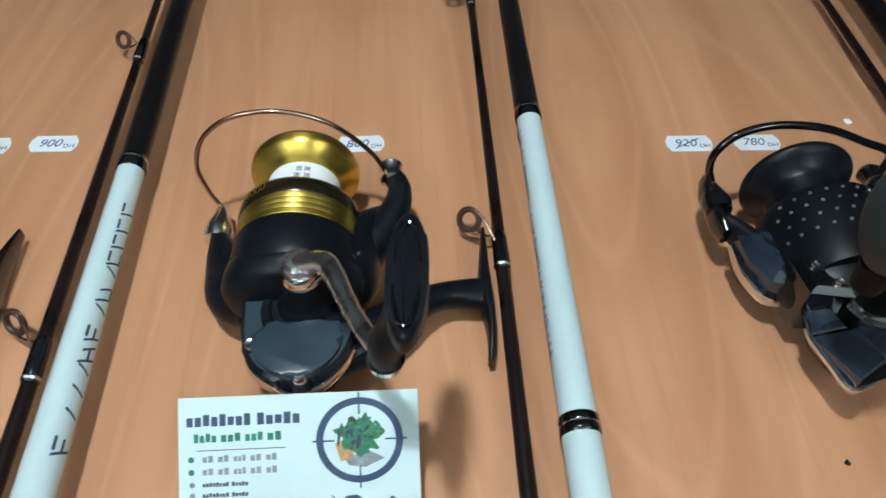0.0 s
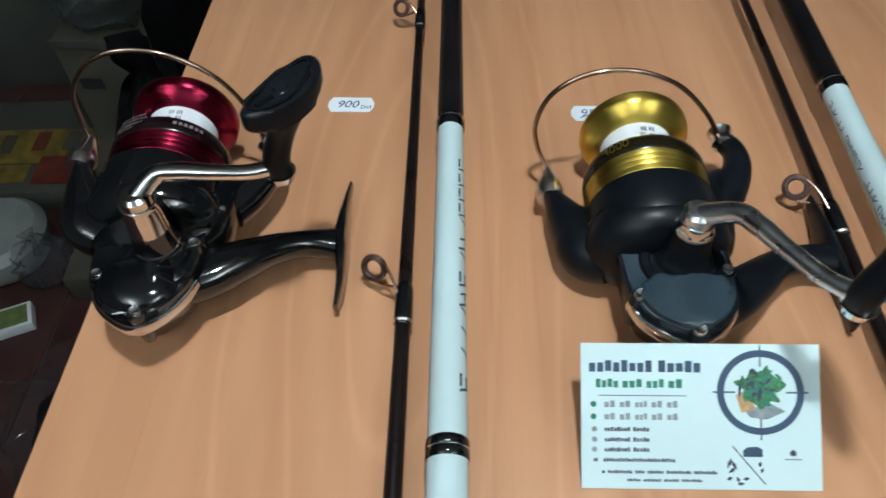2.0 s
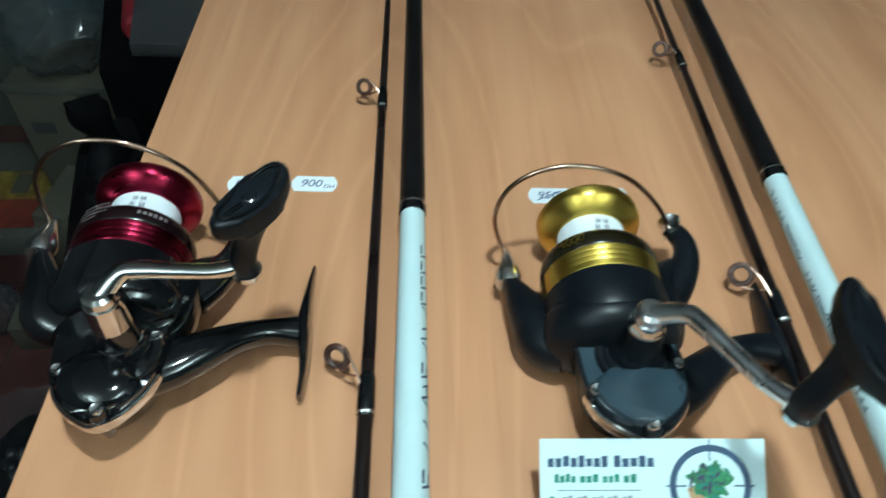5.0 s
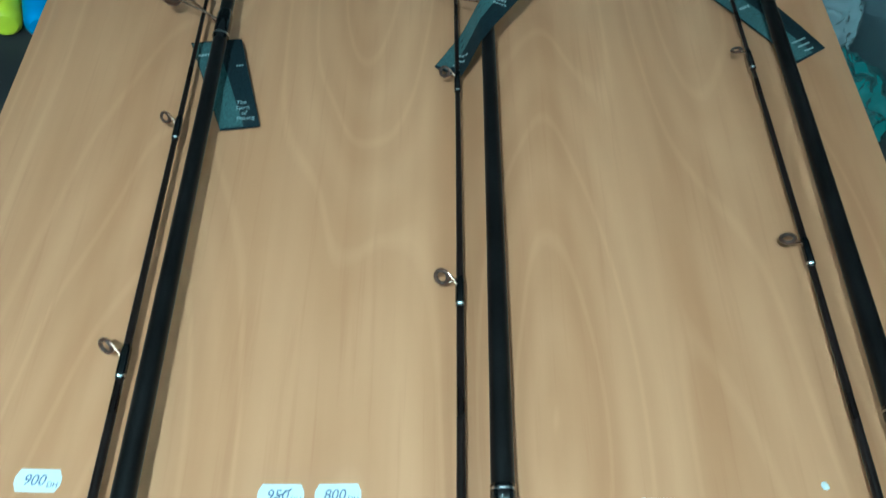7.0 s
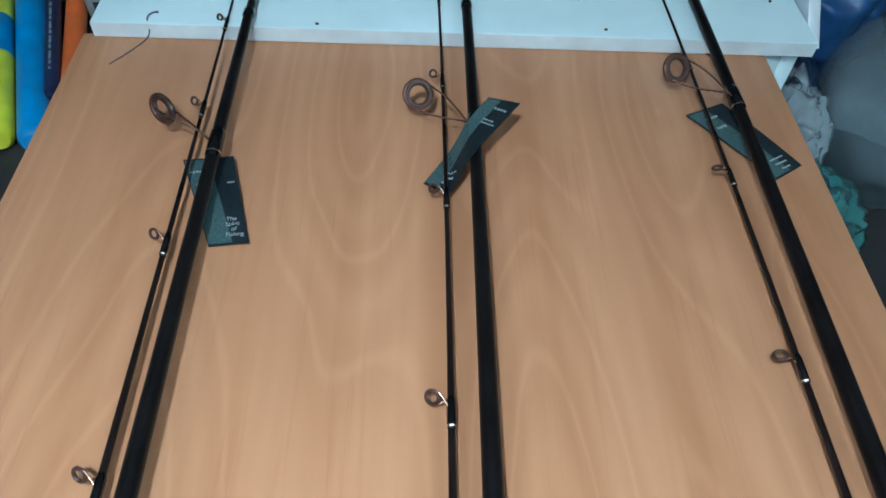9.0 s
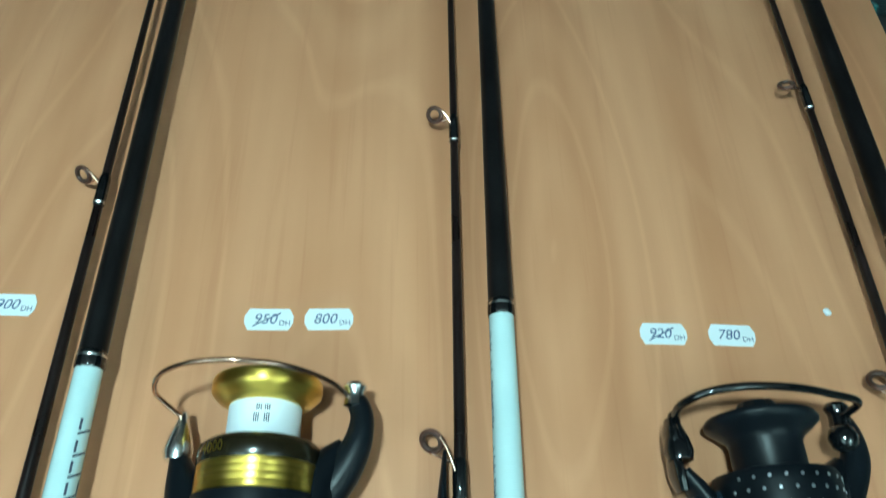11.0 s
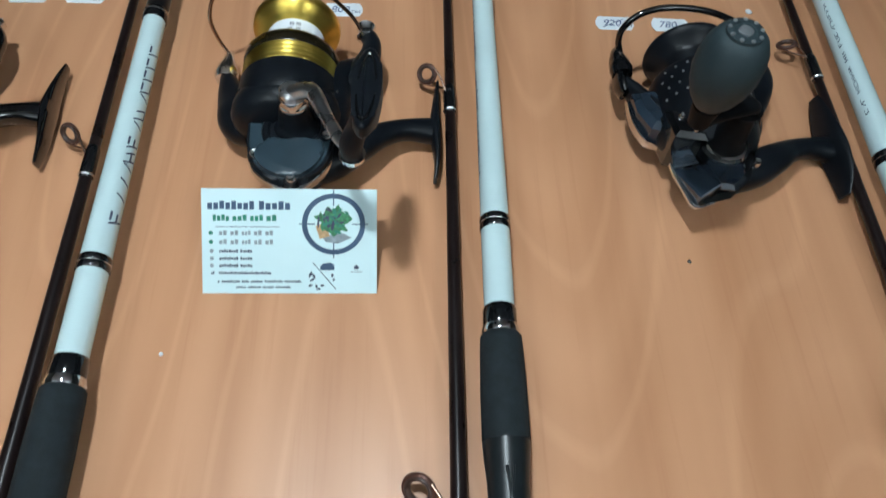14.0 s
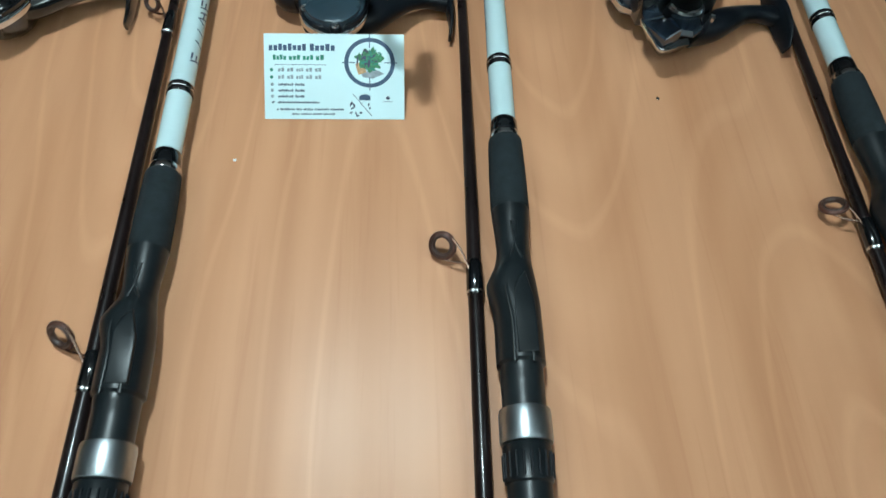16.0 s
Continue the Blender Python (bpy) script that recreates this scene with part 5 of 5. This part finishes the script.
crumb("crumb", "dark dirt speck on the white board", -0.077, 0.797, SH, 0.0018, GLOSS_BLACK, 4)
crumb("crumb", "dark dirt speck on the white board", 0.197, 0.802, SH, 0.0018, GLOSS_BLACK, 5)
crumb("crumb", "dark dirt speck on the white board", 0.375, 0.860, SH, 0.0018, GLOSS_BLACK, 6)
pin = thing("screw_pin", "small dark metal pin lying on the white board", "screw", (0.178, 0.855, SH))
part("shank", sweep([(-0.001, -0.005, 0.0008, 0.0007, 0.0007), (0.0, 0.0, 0.0008, 0.0007, 0.0007), (0.0005, 0.006, 0.0008, 0.0007, 0.0007)], 8, 3), STEEL, pin)
part("head", lathe([(0.006, 0.0), (0.006, 0.0015), (0.0072, 0.0012), (0.0075, 0)], 10, (0.0005, 0, 0.0012)), STEEL, pin)
hook = thing("small_screw", "small dark threaded screw lying on the white board", "screw", (0.388, 0.895, SH))
part("shank", sweep([(0, -0.006, 0.0016, 0.0014, 0.0014), (0.002, 0.006, 0.0016, 0.0016, 0.0016)], 10, 2), GLOSS_BLACK, hook)
part("head", lathe([(0.006, 0.0), (0.006, 0.003), (0.008, 0.0022), (0.0085, 0)], 14, (0.002, 0, 0.0028)), GLOSS_BLACK, hook)
twig = thing("dry_twig", "thin dark dry twig bent over the board's edge", "twig", (-0.231, 0.795, SH))
part("twig_stem", sweep([(-0.029, -0.045, -0.0158, 0.0004, 0.0004), (-0.012, -0.022, -0.0148, 0.0005, 0.0005), (-0.001, -0.008, -0.010, 0.0006, 0.0006), (-0.002, 0.002, 0.0012, 0.0007, 0.0007), (0.001, 0.011, 0.0014, 0.0007, 0.0007), (0.006, 0.012, 0.0012, 0.0006, 0.0006)], 7, 5), INK, twig)
part("twig_bud", lathe([(-0.002, 0), (0, 0.0014), (0.002, 0)], 8, (0.005, 0.012, 0.0015)), INK, twig)


# ---- things round the table ----
BLUE_PL = worn("blue_plastic_sleeve", (0.02, 0.22, 0.52), 0.3, scale=30, vary=0.2)
ORANGE_PL = worn("orange_plastic_sleeve", (0.62, 0.13, 0.03), 0.35, scale=30, vary=0.2)
YELLOW_PL = worn("yellow_green_sleeve", (0.55, 0.6, 0.03), 0.35, scale=30, vary=0.2)
NAVY_PL = worn("navy_sleeve", (0.012, 0.02, 0.06), 0.35, scale=30, vary=0.3)
RED_PL = worn("dark_red_sleeve", (0.16, 0.012, 0.018), 0.35, scale=30, vary=0.3)
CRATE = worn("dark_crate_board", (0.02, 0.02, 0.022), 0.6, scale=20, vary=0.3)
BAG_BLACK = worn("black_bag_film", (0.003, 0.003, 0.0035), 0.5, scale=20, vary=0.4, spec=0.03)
CLEAR = clear_plastic("clear_bag_film", (0.40, 0.50, 0.56), 0.10, 0.55, 0.8)
MILKY = clear_plastic("milky_bag_film", (0.24, 0.33, 0.38), 0.12, 0.55)
TEAL_BAG = clear_plastic("teal_net_film", (0.06, 0.20, 0.20), 0.12, 0.25, 0.9)
NAVY_BAG = worn("navy_bag_film", (0.012, 0.03, 0.075), 0.3, scale=20, vary=0.4)
# Shaded copy of the clear film, for bags low beside the table.
DIM_CLEAR = clear_plastic("shaded_clear_film", (0.10, 0.12, 0.14), 0.1, 0.75)
BLUE_BAG = worn("blue_bag_film", (0.02, 0.075, 0.22), 0.3, scale=20, vary=0.4)
# Beige, grey and print colours of floor clutter are darkened for the shade there.
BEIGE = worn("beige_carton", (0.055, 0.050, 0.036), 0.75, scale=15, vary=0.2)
GREY_PL = worn("grey_tub_plastic", (0.20, 0.215, 0.21), 0.45, scale=15, vary=0.2)
PURPLE = worn("purple_cloth", (0.035, 0.025, 0.07), 0.8, scale=40, vary=0.4)
TIN = worn("dull_tin", (0.35, 0.37, 0.38), 0.35, 0.9, scale=25, vary=0.2)
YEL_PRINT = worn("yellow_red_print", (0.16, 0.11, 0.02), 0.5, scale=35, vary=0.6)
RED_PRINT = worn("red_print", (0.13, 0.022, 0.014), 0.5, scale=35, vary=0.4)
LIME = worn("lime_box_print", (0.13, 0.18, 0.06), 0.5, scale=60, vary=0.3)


def crumpled(name, label, category, place, size, mat, seed, rough=0.35, freq=2.2):
    """A crumpled bag: a soft lump with sharp folds, flat below."""
    bm = bmesh.new()
    bmesh.ops.create_icosphere(bm, subdivisions=5, radius=1.0)
    for v in bm.verts:
        d = v.co.normalized()
        q = d * freq + Vector((seed * 3.7, seed, 0))
        fold = abs(noise.noise(q)) + 0.45 * abs(noise.noise(q * 2.1)) + 0.12 * abs(noise.noise(q * 4.3))
        fine = abs(noise.noise(q * 6.5 + Vector((0, 3, 1))))
        v.co = d * (1 + 0.15 * rough - rough * (0.85 * fold + 0.10 * fine))
        v.co.z = max(v.co.z, -0.75)
        v.co = Vector((v.co.x * size[0], v.co.y * size[1], (v.co.z + 0.75) * size[2]))
    ob = thing(name, label, category, place)
    part("bag_film", bm, mat, ob, angle=180)
    top = max(bm_z for bm_z in (v.z for v in [Vector(c) for c in ob.children[0].bound_box]))
    part("twisted_neck", sweep([(0, 0, top - 0.03, 0.010, 0.008), (0.002, 0.003, top - 0.006, 0.004, 0.004), (-0.004, 0.008, top + 0.006, 0.010, 0.005), (-0.010, 0.013, top + 0.012, 0.016, 0.003)], 12, 5), mat, ob)
    return ob


crate = thing("dark_crate", "dark low crate beside the table piled with packages", "crate")
CRATE_PLAN = [(-0.315, 0.575), (-0.315, 1.5), (-0.60, 1.5), (-0.425, 0.70), (-0.40, 0.575)]
part("lid", prism(CRATE_PLAN, 0.645, 0.66, 0.002), CRATE, crate)
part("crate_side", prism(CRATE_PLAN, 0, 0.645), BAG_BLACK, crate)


ledge = thing("dark_box", "long dark box standing beside the crate", "box")
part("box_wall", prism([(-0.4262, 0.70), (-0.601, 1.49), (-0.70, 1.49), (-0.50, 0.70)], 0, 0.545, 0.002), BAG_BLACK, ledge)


def sleeve(label, p, q, r, mat, band=None, z=0.66):
    """A long rounded packaged float that lies on the crate."""
    a, b = Vector((*p, z + r)), Vector((*q, z + r))
    ob = thing("packaged_float", label, "float", group="sleeves on the crate")
    rot = Vector((0, 1, 0)).rotation_difference((b - a).normalized()).to_matrix().to_4x4()
    ob.matrix_world = Matrix.Translation(a) @ rot
    n = (b - a).length
    part("sleeve", lathe([(0, 0), (0.0015, r * 0.7), (0.006, r * 0.95), (0.014, r), (n - 0.01, r), (n, r * 0.8), (n, 0)], 28), mat, ob)
    if band:
        for y0, y1, bmat in band:
            part("printed_band", lathe([(y0, r), (y0 + 0.0005, r * 1.012), (y1 - 0.0005, r * 1.012), (y1, r)], 28), bmat, ob)
    return ob


sleeve("bright blue rounded plastic sleeve lying on the crate", (-0.344, 0.722), (-0.540, 1.28), 0.0160, BLUE_PL)
sleeve("yellow-green sleeve with dark stripes on the crate", (-0.381, 0.725), (-0.577, 1.28), 0.0160, YELLOW_PL, [(0.13, 0.2, BLUE_PL)])
navy = sleeve("dark navy sleeve with pale print on the crate", (-0.346, 0.782), (-0.490, 1.25), 0.0085, NAVY_PL, [(0.20, 0.235, INK_GREY), (0.25, 0.26, INK_GREY)], z=0.672)
for k in range(14):
    part("print_mark", box(-0.0012, 0.0012, 0.04 + k * 0.009, 0.044 + k * 0.009 + 0.002 * (k % 3), 0.0082, 0.0087), INK_GREY, navy, smooth=False)
sleeve("dark red rounded plastic sleeve lying on the dark box", (-0.4676, 0.754), (-0.590, 1.25), 0.0165, RED_PL, z=0.545)
crumpled("plastic_bag", "clear crinkled plastic bag lying on a carton", "bag", (-0.74, 1.10, 0.30), (0.10, 0.11, 0.10), DIM_CLEAR, 12, 0.4, 2.2)
sleeve("orange rounded plastic sleeve lying on the crate", (-0.327, 0.775), (-0.452, 1.25), 0.0115, ORANGE_PL, z=0.664)
carton = thing("small_carton", "small white carton with dark print on the crate", "carton", (-0.338, 0.985, 0.66))
part("carton_body", box(-0.019, 0.022, -0.045, 0.06, 0, 0.055, 0.001), GREY_PL, carton)
part("printed_panel", box(-0.010, 0.016, -0.0462, -0.0454, 0.012, 0.030), NAVY_PL, carton, smooth=False)
crumpled("purple_cloth", "dark purple soft cloth drooping over the white board's corner", "cloth", (-0.266, 0.872, SH), (0.020, 0.050, 0.020), PURPLE, 5, 0.14, 1.6)
tin = thing("metal_tin", "dull grey metal tin standing on the white board", "tin", (-0.228, 0.892, SH))
part("tin_wall", lathe([(0.0, 0.0), (0.0, 0.034), (0.002, 0.0365), (0.004, 0.0352), (0.055, 0.0352), (0.058, 0.0365), (0.059, 0.034), (0.05, 0.033), (0.004, 0.033), (0.004, 0)], 40, axis="Z"), TIN, tin)
tin2 = thing("metal_dish", "shallow round metal dish lying on the white board", "dish", (-0.125, 0.985, SH))
part("dish_wall", lathe([(0.0, 0.0), (0.0, 0.036), (0.009, 0.037), (0.010, 0.034), (0.004, 0.032), (0.004, 0)], 36, axis="Z"), TIN, tin2)

# heap of bags on the other side
heap = thing("dark_storage_box", "dark storage box beside the table under plastic bags", "box", (0.56, 0.72, 0))
part("box_wall", box(-0.165, 0.25, -0.55, 0.7, 0, 0.5, 0.006), CRATE, heap)
crumpled("plastic_bag", "shiny crinkled teal plastic packets in the heap", "bag", (0.470, 0.765, 0.5), (0.075, 0.075, 0.060), TEAL_BAG, 1, 0.35, 3.2)
crumpled("plastic_bag", "crinkled clear plastic bag with pale goods inside", "bag", (0.462, 0.865, 0.5), (0.062, 0.062, 0.092), CLEAR, 2, 0.35, 2.6)
crumpled("plastic_bag", "crumpled navy plastic bag in the heap", "bag", (0.490, 0.985, 0.5), (0.065, 0.085, 0.075), NAVY_BAG, 3, 0.3, 2.0)
crumpled("plastic_bag", "crumpled bright blue plastic bag in the heap", "bag", (0.600, 1.150, 0.5), (0.11, 0.09, 0.10), BLUE_BAG, 4, 0.25, 1.6)
crumpled("plastic_bag", "large milky clear plastic bag standing in the heap", "bag", (0.625, 0.90, 0.5), (0.100, 0.125, 0.125), MILKY, 9, 0.16, 1.4)
crumpled("plastic_bag", "crinkled clear plastic bag on the storage box", "bag", (0.480, 0.60, 0.5), (0.075, 0.12, 0.022), MILKY, 7, 0.4, 2.4)
# floor on the dark side of the table
tall = thing("black_bag", "tall black plastic bag standing against the table", "bag", (-0.385, 0.42, 0))
bm = sweep([(0, 0, 0, 0.10, 0.07), (0, 0, 0.1, 0.12, 0.075), (0.0, 0.01, 0.35, 0.12, 0.07), (-0.005, 0.02, 0.55, 0.10, 0.05), (0.0, 0.02, 0.64, 0.05, 0.03)], 28, 8, up=(1, 0, 0))
for v in bm.verts:
    v.co += Vector((noise.noise(v.co * 14), noise.noise(v.co * 13 + Vector((5, 0, 0))), 0)) * 0.014
part("bag_film", bm, BAG_BLACK, tall, angle=25)
part("gathered_neck", sweep([(0, 0.02, 0.632, 0.035, 0.020), (0.002, 0.022, 0.66, 0.012, 0.010), (-0.004, 0.025, 0.68, 0.022, 0.014), (-0.008, 0.03, 0.69, 0.030, 0.006)], 16, 5, up=(1, 0, 0)), BAG_BLACK, tall)


def floor_carton(name, label, category, place, rz, size, mat, face=None, face_mat=None):
    ob = thing(name, label, category, place, rz)
    x, y, z = size
    part("carton_body", box(-x / 2, x / 2, -y / 2, y / 2, 0, z, 0.002), mat, ob)
    if face:
        for k, (u0, u1, v0, v1) in enumerate(face):
            part("printed_panel", box(-x / 2 + u0 * x, -x / 2 + u1 * x, -y / 2 + v0 * y, -y / 2 + v1 * y, z + 0.0002, z + 0.0012 + 0.0004 * k), face_mat[k % len(face_mat)], ob, smooth=False)
    return ob


# Grey board with the dimness of the floor put into its colour.
DULL = worn("dimmed_grey_board", (0.046, 0.048, 0.040), 0.8, scale=15, vary=0.2)
floor_carton("grey_carton", "large grey carton on the floor, colour dimmed for shade", "carton", (-1.12, 1.50, 0), 4, (0.5, 0.45, 0.30), DULL)
floor_carton("beige_carton", "beige carton on the floor, colour dimmed for shade", "carton", (-0.72, 1.13, 0), -2, (0.21, 0.24, 0.30), BEIGE)
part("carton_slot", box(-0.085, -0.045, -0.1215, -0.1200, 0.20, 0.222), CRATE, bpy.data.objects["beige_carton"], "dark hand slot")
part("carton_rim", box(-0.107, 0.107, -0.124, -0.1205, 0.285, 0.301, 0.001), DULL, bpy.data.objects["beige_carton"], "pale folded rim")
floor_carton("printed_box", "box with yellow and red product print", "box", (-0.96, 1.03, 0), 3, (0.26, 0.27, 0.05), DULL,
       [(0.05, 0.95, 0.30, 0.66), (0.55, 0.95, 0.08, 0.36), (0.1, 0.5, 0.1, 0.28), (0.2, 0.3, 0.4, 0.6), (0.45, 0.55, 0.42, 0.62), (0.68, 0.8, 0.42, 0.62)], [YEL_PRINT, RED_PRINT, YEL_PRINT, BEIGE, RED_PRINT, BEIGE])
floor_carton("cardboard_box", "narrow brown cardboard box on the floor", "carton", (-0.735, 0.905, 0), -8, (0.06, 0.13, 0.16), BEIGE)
floor_carton("low_carton", "low brown carton on the floor, colour dimmed for shade", "carton", (-0.70, 0.755, 0), 2, (0.19, 0.13, 0.06), BEIGE)
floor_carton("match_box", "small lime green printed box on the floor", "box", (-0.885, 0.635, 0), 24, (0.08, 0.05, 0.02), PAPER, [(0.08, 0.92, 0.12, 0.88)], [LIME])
tub = thing("grey_tub", "rounded grey plastic tub on the floor", "tub", (-0.95, 0.785, 0))
part("tub_wall", lathe([(0, 0), (0, 0.07), (0.02, 0.085), (0.06, 0.09), (0.075, 0.075), (0.08, 0.0)], 36, axis="Z"), GREY_PL, tub)
crumpled("plastic_bag", "clear crinkled plastic bag on the floor", "bag", (-0.855, 0.745, 0), (0.055, 0.05, 0.05), DIM_CLEAR, 8, 0.5, 3.0)
bowl = thing("bead_bag", "clear bag of dark glossy lead balls on the floor", "bag", (-0.68, 0.46, 0))
core = bmesh.new()
bmesh.ops.create_icosphere(core, subdivisions=4, radius=1.0)
for v in core.verts:
    d = v.co.normalized()
    k = 1 + 0.12 * noise.noise(d * 3)
    v.co = Vector((d.x * 0.088 * k, d.y * 0.105 * k, max(0.0004, 0.012 + d.z * 0.03 * k)))
part("dark_lining", core, BAG_BLACK, bowl)
rnd = random.Random(21)
for k in range(34):
    a, r = rnd.uniform(0, 6.28), 0.075 * math.sqrt(rnd.random())
    part("lead_ball", lathe([(-0.011, 0), (-0.0095, 0.0055), (-0.0055, 0.0095), (0, 0.011), (0.0055, 0.0095), (0.0095, 0.0055), (0.011, 0)], 14, (r * math.cos(a), r * math.sin(a), 0.036 - 0.02 * (r / 0.08) ** 2 + 0.004 * rnd.random()), "Z"), GLOSS_BLACK, bowl)
film = bmesh.new()
bmesh.ops.create_icosphere(film, subdivisions=4, radius=1.0)
for v in film.verts:
    d = v.co.normalized()
    k = 1 + 0.25 * abs(noise.noise(d * 3)) + 0.1 * noise.noise(d * 7)
    v.co = Vector((d.x * 0.115 * k, d.y * 0.13 * k, max(0.0005, 0.036 + d.z * 0.045 * k)))
part("bag_film", film, clear_plastic("thin_clear_film", (0.10, 0.11, 0.12), 0.12, 0.88), bowl, "thin clear film", angle=25)

# ---- floor tiles ----
tile_mesh = mesh_of(box(-0.148, 0.148, -0.148, 0.148, -0.012, 0.0, 0.0015), "tile", FLOOR, smooth=False)
floor_ob = bpy.data.objects["floor"]
far = bmesh.new()
for i in range(-10, 10):
    for j in range(-9, 10):
        if -6 <= i < 4 and -2 <= j < 8:
            t = new("tile", tile_mesh)
            t.parent = floor_ob
            t.location = (i * 0.3 - 0.06, j * 0.3 + 0.08, 0)
        else:
            box(i * 0.3 - 0.208, i * 0.3 + 0.088, j * 0.3 - 0.068, j * 0.3 + 0.228, -0.012, 0.0, bm=far)
far_tiles = part("tile_field", far, FLOOR, floor_ob, smooth=False)
tagged(far_tiles, kind="stuff")
